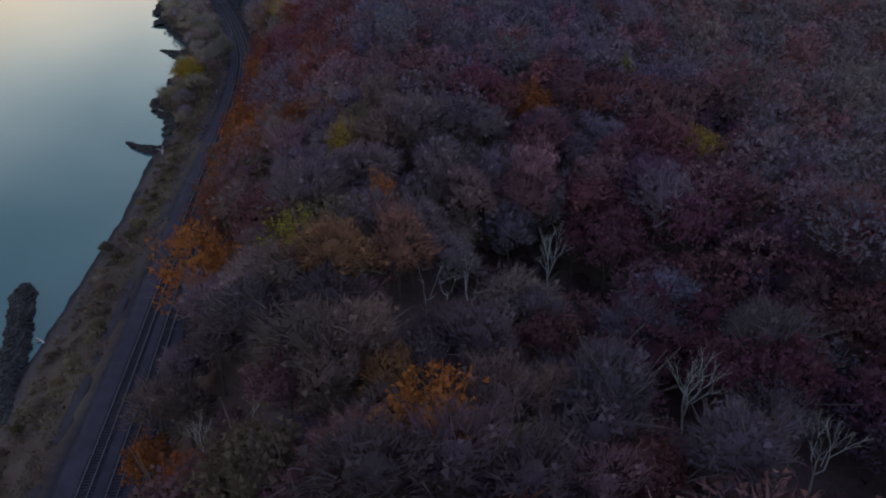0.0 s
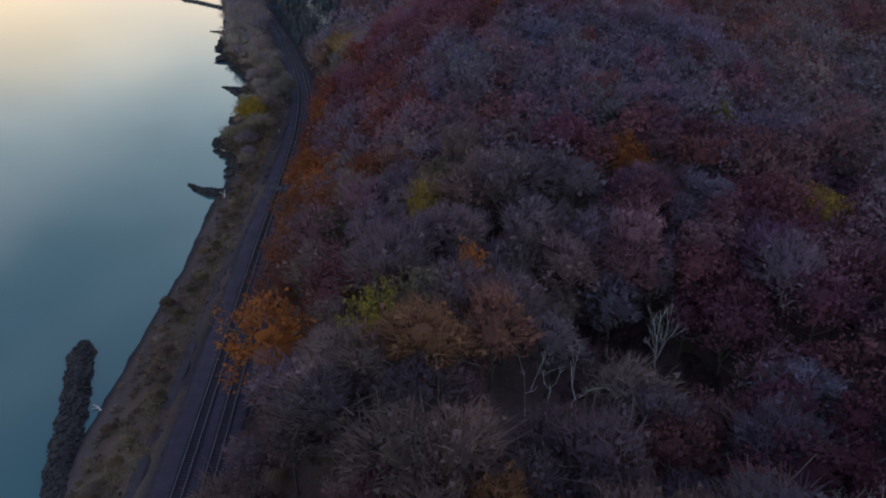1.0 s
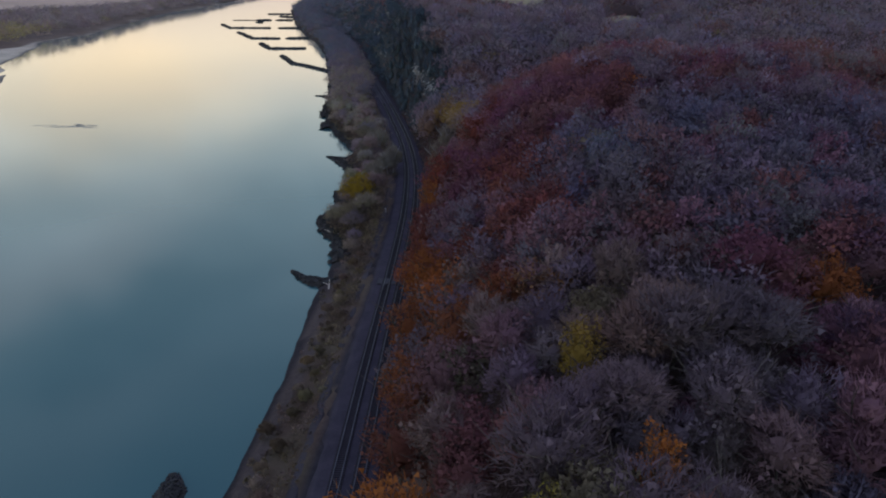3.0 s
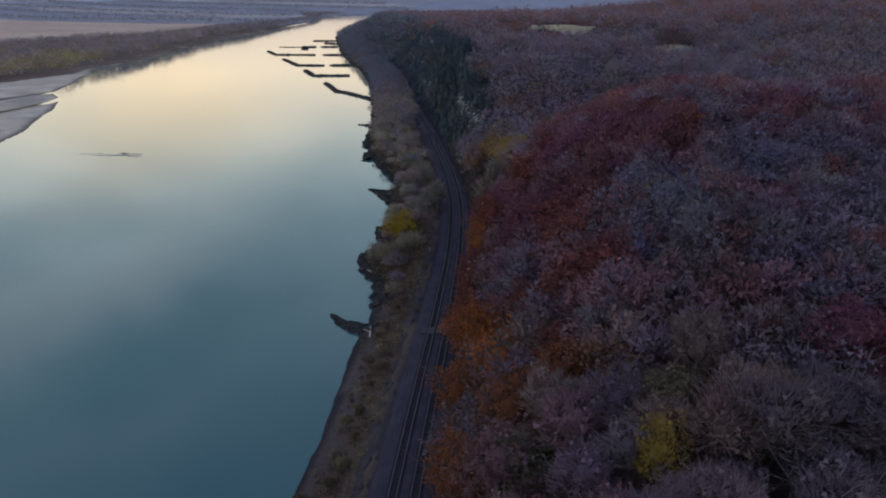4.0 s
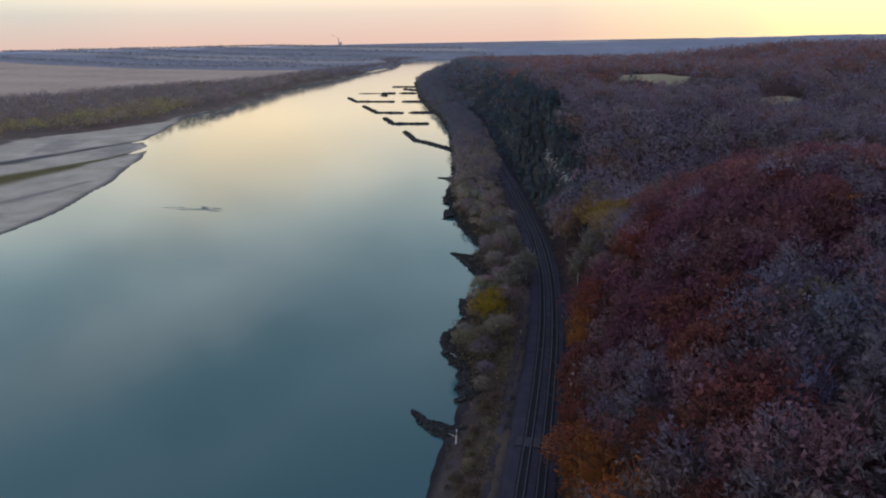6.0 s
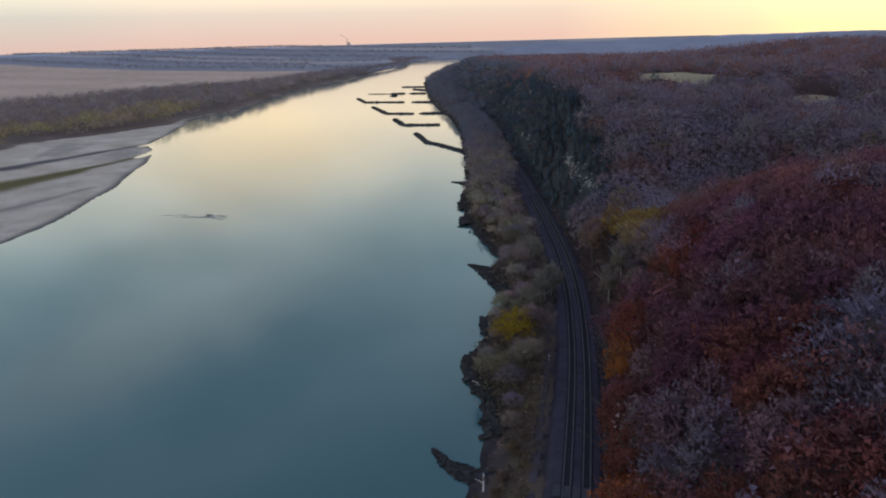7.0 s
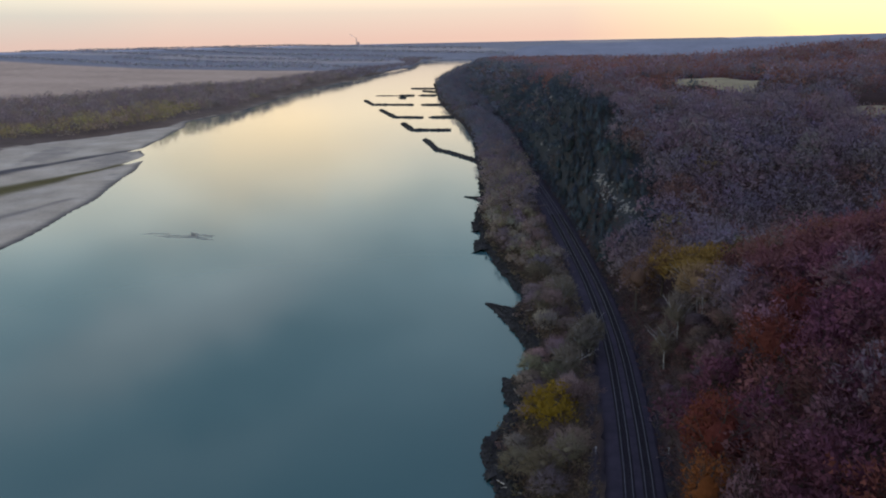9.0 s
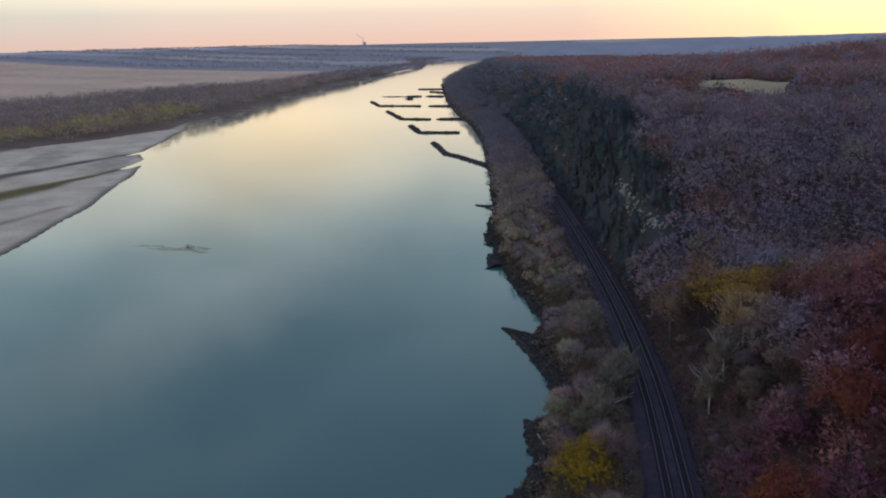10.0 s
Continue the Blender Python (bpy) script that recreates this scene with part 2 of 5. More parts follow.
WEEDS = [(-560, 560), (-536, 664), (-532, 689), (-528, 715), (-524, 747), (-528, 780)]
SMEAR = [(-478, 560), (-471, 602), (-468.5, 624), (-467.5, 647)]
CHANNEL = [(-640, 600), (-600, 710), (-587, 767), (-575, 819), (-561, 873)]
INLET = [(-527.5, 772), (-530.5, 799), (-533, 818)]
SHOAL = [(-404, 558), (-392, 571), (-376, 579), (-356, 583), (-340, 584), (-326, 581)]
BELT_Y = [560, 800, 1000, 1204, 1314, 1519, 1632, 1788, 1900, 2344, 3400, 5200]
BELT_X = [-1800, -1500, -1300, -1103, -1036, -1012, -928, -903, -880, -920, -1100, -1100]


def step(e0, e1, v):
    s = np.clip((v - e0) / (e1 - e0), 0, 1)
    return s * s * (3 - 2 * s)


def smooth_line(y, ys, xs, r=9.0):
    """A line through places, with its corners rounded."""
    return sum(np.interp(y + k * r, ys, xs) for k in (-1.0, -0.5, 0.0, 0.5, 1.0)) / 5


def rail_x(y):
    return smooth_line(np.asarray(y, float), RAIL_Y, RAIL_X, 34.0)


def shore_x(y):
    y = np.asarray(y, float)
    return np.interp(y, SHORE_Y, SHORE_X) + (0.7 * np.sin(y * 0.61) * np.sin(y * 0.173) + 0.35 * np.sin(y * 1.7 + 1.0)) * (0.25 + 0.75 * step(350, 380, y))


def far_x(y):
    y = np.asarray(y, float)
    return smooth_line(y, FAR_Y, FAR_X, 12.0) + 1.5 * np.sin(y * 0.07)


def away(x, y, line):
    """Distance to a line of places, and how far along it (0 to 1)."""
    best, along = np.full(np.shape(x), 1e9), np.zeros(np.shape(x))
    for k, ((ax, ay), (bx, by)) in enumerate(zip(line, line[1:])):
        s = np.clip(((x - ax) * (bx - ax) + (y - ay) * (by - ay)) / ((bx - ax) ** 2 + (by - ay) ** 2), 0, 1)
        r = np.hypot(x - ax - s * (bx - ax), y - ay - s * (by - ay))
        along = np.where(r < best, (k + s) / (len(line) - 1), along)
        best = np.minimum(best, r)
    return best, along


def waves(x, y, size):
    """Cheap rolling relief, about -1 to 1."""
    k = 6.283 / size
    return (np.sin(k * (x + 0.6 * y) + 1.3) + np.sin(k * 1.37 * (0.8 * x - y) + 4.1) + np.sin(k * 0.71 * (x * 0.3 + 1.4 * y) + 0.4)
            + np.sin(k * 2.3 * (x - 0.25 * y)) * 0.5) / 3.5


def land(x, y):
    x, y = np.asarray(x, float), np.asarray(y, float)
    u = x - rail_x(y)
    inland = x - shore_x(y)
    # right bank: rocky edge, scrub terrace, railway bench
    bank = np.clip(inland, -60, None)
    h = np.where(bank < 0, bank * 0.28, 1.6 * step(0, 3.5, bank) + 3.4 * step(3, 17, bank))
    h = np.maximum(h, -4.0)
    bench = np.exp(-(np.clip(np.abs(u) - 6.0, 0, None) / 3.0) ** 2)
    h = h + (5.2 - h) * bench * step(0, 8, bank)
    # bluff
    top, wide = np.interp(y, TOP_Y, TOP_H), np.interp(y, WIDE_Y, WIDE_W)
    s = np.clip((u - 8.0) / wide, 0, 1)
    rise = 1 - (1 - s) ** 2
    extra = np.clip(u - 120, 0, 900) * 0.045 * step(120, 300, u) * (1 - step(450, 560, y)) + 9 * step(170, 380, u) * step(600, 800, y) * (1 - step(1200, 1800, y)) + 8 * step(150, 310, u) * step(700, 850, y) * (1 - step(950, 1300, y))
    rises = (6 * np.exp(-((x + 74) / 42) ** 2 - ((y - 768) / 42) ** 2) - 7 * np.exp(-((x + 74) / 48) ** 2 - ((y - 690) / 26) ** 2) - 6 * np.exp(-((x + 4) / 34) ** 2 - ((y - 645) / 24) ** 2)
             + 8 * np.exp(-((x - 80) / 110) ** 2 - ((y - 1150) / 120) ** 2) + 8 * np.exp(-((x - 250) / 110) ** 2 - ((y - 1000) / 110) ** 2) - 9 * np.exp(-((x - 40) / 70) ** 2 - ((y - 930) / 70) ** 2))
    gully = -12 * np.exp(-((u - 74) / 30) ** 2 - ((y - 230) / 30) ** 2)
    ravine = -17 * np.exp(-((u - 92) / 48) ** 2 - ((y - 556) / 42) ** 2)
    hill = (top - 5.2) * rise + (extra + rises + gully + ravine + 2.2 * waves(x, y, 70) * step(20, 60, u) + 4 * waves(x, y, 420) * step(150, 400, u)) * rise
    h = np.where(u > 8, 5.2 + hill, h)
    # left bank: river bed, sand bar, flood plain
    d = far_x(y) - x
    bar = 0.2 + 0.9 * step(0, 25, d) + 0.35 * waves(x, y, 90)
    back = np.interp(y, [-700, 400, 600, 812, 922, 1000, 1075, 5200], [330, 330, 290, 168, 75, 22, 6, 6])
    left = np.where(d < 0, np.maximum(d * 0.12, -4.0), bar * step(0, 6, d) + 2.6 * step(back, back + 14, d))
    near = (x < -340) & (x > -720) & (y > 540) & (y < 920)
    if near.any():
        inlet, _ = away(x, y, INLET)
        gut, along = away(x, y, CHANNEL)
        left = left - np.where(near, 1.6 * np.exp(-(inlet / 4.0) ** 2) + 1.0 * np.exp(-(gut / 3.5) ** 2) * (along > 0.45), 0)
    # the plain is tilted gently up towards the hills, to fit the camera's view
    climb = np.clip((np.hypot(x + 100, y - 270) - 2900) / 1900, 0, 1) ** 1.25 * step(100, 600, d)
    return np.where(d > -35, np.maximum(left, -4.0) + 58 * climb, h)


def cover(x, y):
    """Base colour of the ground: litter, grass, mud, sand, stubble; far plain with painted haze."""
    h = land(x, y)
    u, d = x - rail_x(y), far_x(y) - x
    c = np.empty(x.shape + (3,))
    c[:] = (0.066, 0.045, 0.043)
    w = (0.5 + 0.5 * waves(x, y, 23))[..., None]
    scrub = np.array((0.074, 0.060, 0.042)) * w + np.array((0.068, 0.046, 0.040)) * (1 - w)
    c = np.where((u < 6)[..., None], scrub, c)
    c = np.where((np.abs(u) < 7.5)[..., None], np.array((0.030, 0.027, 0.032)), c)
    c = np.where(((u > 8) & (u < 34) & (y > 552))[..., None], np.array((0.038, 0.042, 0.047)), c)
    c = np.where(((u < -6) & (h < 1.9))[..., None], np.where((y > 380)[..., None], np.array((0.032, 0.029, 0.030)), np.where((h < 0.9)[..., None], np.array((0.026, 0.023, 0.026)), np.array((0.060, 0.048, 0.046)))), c)
    back = np.interp(y, [-700, 400, 600, 812, 922, 1000, 1075, 5200], [330, 330, 290, 168, 75, 22, 6, 6])
    sand = np.array((0.33, 0.285, 0.235)) + 0.03 * waves(x, y, 60)[..., None]
    wob = 2.5 * waves(x, y, 45)
    r, s = away(x, y, WEEDS)
    weeds = (np.exp(-((r + wob) / np.interp(s, [0, 0.25, 0.7, 1.0], [26, 17, 5, 2])) ** 4))[..., None]
    r, s = away(x, y, CHANNEL)
    damp = (np.exp(-((r + wob) / np.interp(s, [0, 0.5, 1.0], [16, 7, 3])) ** 4))[..., None]
    r, s = away(x, y, SMEAR)
    damp = np.maximum(damp, 0.6 * np.exp(-((r + wob) / np.interp(s, [0, 1.0], [6, 2])) ** 2)[..., None])
    bars = step(0.30, 0.55, waves(x * 1.0 + 0.55 * y, 0.25 * y, 75) + 0.25 * waves(x, y, 21))[..., None] * 0.5
    sand = sand + (np.array((0.15, 0.135, 0.13)) - sand) * bars
    sand = sand + (np.array((0.085, 0.072, 0.034)) - sand) * weeds
    sand = sand + (np.array((0.07, 0.065, 0.07)) - sand) * damp
    wet = step(7, 2.5, d)[..., None]
    sand = sand + (np.array((0.10, 0.09, 0.085)) - sand) * wet
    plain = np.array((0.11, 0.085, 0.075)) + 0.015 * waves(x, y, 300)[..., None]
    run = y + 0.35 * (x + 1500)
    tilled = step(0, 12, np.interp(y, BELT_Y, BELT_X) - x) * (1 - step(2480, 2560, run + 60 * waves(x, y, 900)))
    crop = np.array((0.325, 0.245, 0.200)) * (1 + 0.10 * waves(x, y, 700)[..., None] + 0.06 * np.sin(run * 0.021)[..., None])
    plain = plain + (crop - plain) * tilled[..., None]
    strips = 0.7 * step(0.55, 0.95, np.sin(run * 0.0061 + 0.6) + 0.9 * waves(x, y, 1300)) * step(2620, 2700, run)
    # distance haze put into the ground colour: blue-grey past the stubble
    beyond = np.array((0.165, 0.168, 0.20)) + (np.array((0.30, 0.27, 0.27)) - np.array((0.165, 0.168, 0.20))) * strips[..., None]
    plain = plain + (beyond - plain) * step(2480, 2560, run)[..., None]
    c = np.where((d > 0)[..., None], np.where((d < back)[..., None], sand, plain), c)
    return np.clip(c, 0.02, 1)


def mesh_object(name, verts, faces, mat, parent=None, tint=None, smooth=True, normals=None):
    """verts (n, 3) and faces (m, k), as arrays, into one mesh object."""
    verts, faces = np.asarray(verts, np.float32), np.asarray(faces, np.int32)
    me = bpy.data.meshes.new(name)
    m, k = faces.shape
    me.vertices.add(len(verts))
    me.vertices.foreach_set("co", verts.ravel())
    me.loops.add(m * k)
    me.loops.foreach_set("vertex_index", faces.ravel())
    me.polygons.add(m)
    me.polygons.foreach_set("loop_start", np.arange(0, m * k, k, dtype=np.int32))
    me.polygons.foreach_set("loop_total", np.full(m, k, np.int32))
    me.polygons.foreach_set("use_smooth", np.full(m, smooth))
    if tint is not None:
        at = me.attributes.new("tint", "FLOAT_COLOR", "POINT")
        at.data.foreach_set("color", np.c_[tint, np.ones(len(tint))].astype(np.float32).ravel())
    me.update(calc_edges=True)
    if normals is not None:
        me.normals_split_custom_set_from_vertices(np.asarray(normals, np.float32))
    me.materials.append(mat)
    ob = new(name, me)
    ob.parent = parent
    return ob


def grid_faces(nx, ny):
    i = np.arange(ny - 1)[:, None] * nx + np.arange(nx - 1)[None, :]
    return np.stack([i, i + 1, i + nx + 1, i + nx], -1).reshape(-1, 4)


def spread(*stretches):
    """Grid lines: (from, to, spacing) stretches joined."""
    out = [np.arange(p, q, s) for p, q, s in stretches]
    return np.concatenate(out + [[stretches[-1][1]]])


def build_ground():
    xs = spread((-5200, -3400, 200), (-3400, -1800, 60), (-1800, -800, 40), (-800, -700, 8), (-700, -380, 3.0), (-380, -360, 8), (-360, -230, 5), (-230, -90, 2.0), (-90, 120, 5), (120, 600, 20), (600, 5200, 150))
    ys = spread((-700, 150, 25), (150, 720, 2.8), (720, 950, 5), (950, 1200, 8), (1200, 2400, 25), (2400, 4000, 40), (4000, 5200, 60))
    X, Y = np.meshgrid(xs, ys)
    Z = land(X, Y)
    rough = (np.sin(X * 1.9 + 3 * np.sin(Y * 0.7)) * np.sin(Y * 1.6 + 2 * np.sin(X * 0.9))) * 0.22
    Z = Z + np.where((X > shore_x(Y) - 3) & (Y < 900), rough * (0.25 + 0.75 * step(4, 10, X - shore_x(Y))), 0) * (np.abs(X - rail_x(Y)) > 6)
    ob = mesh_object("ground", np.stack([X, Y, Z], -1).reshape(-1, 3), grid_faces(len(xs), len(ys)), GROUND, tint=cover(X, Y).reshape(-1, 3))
    tagged(ob, "river bank, wooded bluff and flood plain under leaf litter", "ground", kind="structure")
    xs, ys = spread((-5200, 5200, 400)), spread((-700, 5200, 400))
    X, Y = np.meshgrid(xs, ys)
    ob = mesh_object("water", np.stack([X, Y, 0 * X], -1).reshape(-1, 3), grid_faces(len(xs), len(ys)), WATER)
    tagged(ob, "wide calm river mirroring the dusk sky", "river", kind="structure")


build_ground()


# ---- railway ----
def empty(name, place=(0, 0, 0)):
    ob = new(name)
    ob.empty_display_size = 0.5
    ob.location = place
    return ob


def sweep(points, profile):
    """A profile [(across, up), ...], closed, swept along points (n, 3): verts, faces."""
    pts = np.asarray(points, float)
    t = np.gradient(pts, axis=0)
    t[:, 2] = 0
    t /= np.linalg.norm(t, axis=1)[:, None]
    side = np.stack([t[:, 1], -t[:, 0], 0 * t[:, 0]], 1)
    pr = np.asarray(profile, float)
    v = pts[:, None, :] + side[:, None, :] * pr[None, :, :1] + np.array((0, 0, 1.0))[None, None, :] * pr[None, :, 1:]
    n, k = len(pts), len(pr)
    i = np.arange(n - 1)[:, None] * k + np.arange(k)[None, :]
    j = np.arange(n - 1)[:, None] * k + (np.arange(k)[None, :] + 1) % k
    return v.reshape(-1, 3), np.stack([i, j, j + k, i + k], -1).reshape(-1, 4)


def box_verts(c, right, ahead, sx, sy, sz):
    out = []
    for z in (0, sz):
        for a, b in ((-1, -1), (1, -1), (1, 1), (-1, 1)):
            out.append(c + right * (a * sx / 2) + ahead * (b * sy / 2) + np.array((0, 0, z)))
    return out


BOX = np.array([(0, 3, 2, 1), (4, 5, 6, 7), (0, 1, 5, 4), (1, 2, 6, 5), (2, 3, 7, 6), (3, 0, 4, 7)])
RAIL_Z = 6.0


def build_railway():
    y = np.arange(24, 1500, 6.0)
    line = np.stack([rail_x(y), y, 0 * y + 4.9], 1)
    v, f = sweep(line, [(-7.6, 0), (-5.2, 0.62), (4.6, 0.62), (6.2, 0)])
    tagged(mesh_object("ballast_bed", v, f, BALLAST), "dark crushed stone bed under two railway tracks", "ballast", kind="structure")
    v, f = sweep(line, [(-10.8, -0.3), (-10.0, 0.06), (-8.8, 0.07), (-7.7, -0.2)])
    v[:, 2] += land(v[:, 0], v[:, 1]) - 4.9
    tagged(mesh_object("service_road", v, f, mottled("pale_gravel", [(0.3, (0.030, 0.026, 0.031)), (0.7, (0.060, 0.053, 0.058))], 0.15, 3.0)),
           "pale gravel service strip beside the railway", "gravel road", kind="structure")
    y = np.arange(30, 1200, 3.0)
    for shift in (-2.05, 2.05):
        track = tagged(empty("railway_track", (float(rail_x(300)), 300, 5.52)), "railway track of worn steel rails on dark sleepers", "railway track", "twin railway tracks")
        x0 = np.array(track.location)
        for g in (-0.76, 0.76):
            p = np.stack([rail_x(y), y, 0 * y + 5.70], 1)
            v, f = sweep(p, [(shift + g - 0.075, -0.02), (shift + g - 0.02, 0.03), (shift + g - 0.05, 0.16), (shift + g + 0.05, 0.16), (shift + g + 0.02, 0.03), (shift + g + 0.075, -0.02)])
            mesh_object("rail", v - x0, f, STEEL, track, smooth=False)
        vs, fs = [], []
        for k, yy in enumerate(np.arange(60, 640, 0.6)):
            d = np.array((float(rail_x(yy + 1) - rail_x(yy - 1)) / 2, 1, 0))
            d /= np.linalg.norm(d)
            r = np.array((d[1], -d[0], 0))
            c = np.array((float(rail_x(yy)), yy, 5.50)) + r * shift
            vs += box_verts(c, r, d, 2.6, 0.23, 0.18)
            fs.append(BOX + 8 * k)
        tagged(mesh_object("sleepers", np.array(vs) - x0, np.concatenate(fs), TIMBER, track, smooth=False), "dark creosoted timber sleepers", kind="stuff")


build_railway()


# ---- rock work at the river ----
def rubble(name, line, width, height, size, seed, mat, label, category, group="", count=None, flare=0.0):
    """A bank of loose stones along a line [(x, y), ...]: core mound and stones, each its own facets."""
    rng = np.random.default_rng(seed)
    line = np.asarray(line, float)
    seg = np.linalg.norm(np.diff(line, axis=0), axis=1)
    total = seg.sum()
    s_at = np.concatenate([[0], np.cumsum(seg)])

    def at(s):
        return np.stack([np.interp(s, s_at, line[:, 0]), np.interp(s, s_at, line[:, 1])], -1)
    root = tagged(empty(name, (*line[0], 0)), label, category, group)
    o = np.array((*line[0], 0))
    s = np.linspace(0, total, max(8, int(total / 2.5)))
    p = at(s)
    taper = np.clip(np.minimum(s, total * 0.5) / (width * 0.6), 0.25, 1) * (1 + 0.12 * np.sin(s * 0.9 + seed))
    if flare:
        taper = (0.16 + flare * s / total) * (1 + 0.10 * np.sin(s * 0.9 + seed))
    rise = np.minimum(taper, 1.0) if flare else taper
    t = np.gradient(p, axis=0)
    t /= np.linalg.norm(t, axis=1)[:, None]
    side = np.stack([t[:, 1], -t[:, 0]], 1)
    a = np.linspace(-1, 1, 9)
    prof = height * (1 - np.abs(a) ** 2.2) - 0.25
    P = p[:, None, :] + side[:, None, :] * (a[None, :, None] * (width / 2 * taper)[:, None, None])
    Z = prof[None, :] * rise[:, None] + rng.normal(0, 0.10 * height, (len(s), 9))
    v = np.concatenate([P, Z[..., None]], -1).reshape(-1, 3)
    v[:, :2] += rng.normal(0, 0.12 * width / 4, (len(v), 2))
    mesh_object("core", v - o, grid_faces(9, len(s)), mat, root, smooth=False)
    n = count or int(total * width / (size * size * 2.2))
    cube = np.array([(x, y, z) for x in (-1, 1) for y in (-1, 1) for z in (-1, 1)], float)
    faces = np.array([(0, 1, 3, 2), (4, 6, 7, 5), (0, 4, 5, 1), (2, 3, 7, 6), (0, 2, 6, 4), (1, 5, 7, 3)])
    vs, fs = [], []
    for k in range(n):
        q = rng.uniform(0, total)
        c, w = at(q), rng.uniform(-1, 1)
        ta = np.interp(q, s, taper)
        sd = np.array([np.interp(q, s, side[:, 0]), np.interp(q, s, side[:, 1])])
        xy = c + sd * w * width / 2 * ta
        z = height * (1 - abs(w) ** 2.2) * (min(ta, 1.0) if flare else ta) - 0.2
        r = np.array(Euler(rng.uniform(0, 6.28, 3)).to_matrix())
        b = (cube * rng.uniform(0.3, 0.62, 3) * size * rng.uniform(0.6, 1.5) * rng.uniform(0.75, 1.1, (8, 1))) @ r.T
        vs.append(b + np.array((*xy, z)))
        fs.append(faces + 8 * k)
    tagged(mesh_object("stones", np.concatenate(vs) - o, np.concatenate(fs), mat, root, smooth=False), "loose dark stones", kind="stuff")
    return root


rubble("rock_spur", [(-146, 284.5), (-143, 275), (-138.8, 262), (-135, 248), (-131, 236)], 5.4, 1.9, 0.40, 3, RIPRAP, "long low spur of dark stones reaching into the river", "rock spur", "rock spurs on the bank")
SPURS = [([(-149.5, 379.6), (-144, 373.5), (-137, 370), (-132, 371)], 6.5, 2.0, 1.2, "short hooked spur of dark stones with driftwood"),
         ([(-170.5, 521), (-164, 516), (-157, 509), (-150, 503)], 9.0, 1.9, 1.9, "pointed spur of dark stones below the scrub"),
         ([(-219.5, 697), (-212, 694), (-204, 688), (-199, 684)], 7.0, 1.6, 1.5, "thin pointed spur of dark stones"),
         ([(-152.8, 431), (-148.5, 424), (-144, 417)], 8.0, 2.2, 1.5, "blunt block of dark stones at the water's edge"),
         ([(-153.8, 463.5), (-149, 457), (-144, 452)], 8.0, 2.1, 1.5, "blunt block of dark stones at the water's edge"),
         ([(-192, 603), (-187, 594), (-182, 586)], 9.0, 1.9, 1.7, "blunt block of dark stones at the water's edge"),
         ([(-201.5, 637), (-195, 628), (-190, 620)], 9.0, 1.8, 1.7, "blunt block of dark stones at the water's edge")]
for k, (line, wide, high, flare, label) in enumerate(SPURS):
    rubble("rock_spur", line, wide, high, 0.42, 4 + k, RIPRAP, label, "rock spur", "rock spurs on the bank", None, flare)


def shore_stones():
    """Loose riprap along the water's edge."""
    rng = np.random.default_rng(44)
    cube = np.array([(x, y, z) for x in (-1, 1) for y in (-1, 1) for z in (-1, 1)], float)
    faces = np.array([(0, 1, 3, 2), (4, 6, 7, 5), (0, 4, 5, 1), (2, 3, 7, 6), (0, 2, 6, 4), (1, 5, 7, 3)])
    n = 5200
    y = rng.uniform(386, 760, n)
    x = shore_x(y) + np.abs(rng.normal(0, 2.4, n)) - 0.3
    z = land(x, y)
    vs = []
    for k in range(n):
        r = np.array(Euler(rng.uniform(0, 6.28, 3)).to_matrix())
        b = (cube * rng.uniform(0.3, 0.62, 3) * rng.uniform(0.5, 1.5) * rng.uniform(0.75, 1.1, (8, 1))) @ r.T
        vs.append(b + np.array((x[k], y[k], z[k] + 0.05)))
    fs = faces[None] + 8 * np.arange(n)[:, None, None]
    tagged(mesh_object("bank_stones", np.concatenate(vs), fs.reshape(-1, 4), RIPRAP, smooth=False), "dark broken stones along the water's edge", "riprap", kind="stuff")


shore_stones()
DIKES = [[(-316, 942), (-286, 878), (-273, 866), (-236, 823), (-226, 812)], [(-380, 1070), (-350, 1009), (-308, 1013)],
         [(-462, 1222), (-410, 1131), (-373, 1130)], [(-366, 1132), (-335, 1138)], [(-541, 1369), (-502, 1298), (-437, 1297)], [(-425, 1297), (-385, 1298)],
         [(-515, 1462), (-487, 1466)], [(-480, 1467), (-448, 1467)], [(-500, 1417), (-487, 1417)], [(-546, 1634), (-495, 1633)], [(-503, 1569), (-470, 1545)],
         [(-556, 1462), (-517, 1461.6)]]
for k, line in enumerate(DIKES):
    wide = 7.0 if k == 0 else (2.5 if k == 11 else 8.0)
    rubble("wing_dike", line, wide, 1.8 if k < 11 else 0.6, 0.95, 20 + k, RIPRAP, "dark stone wing dike standing out of bright water" if k < 11 else "thin drowned end of a stone dike", "wing dike", "wing dikes", 120)


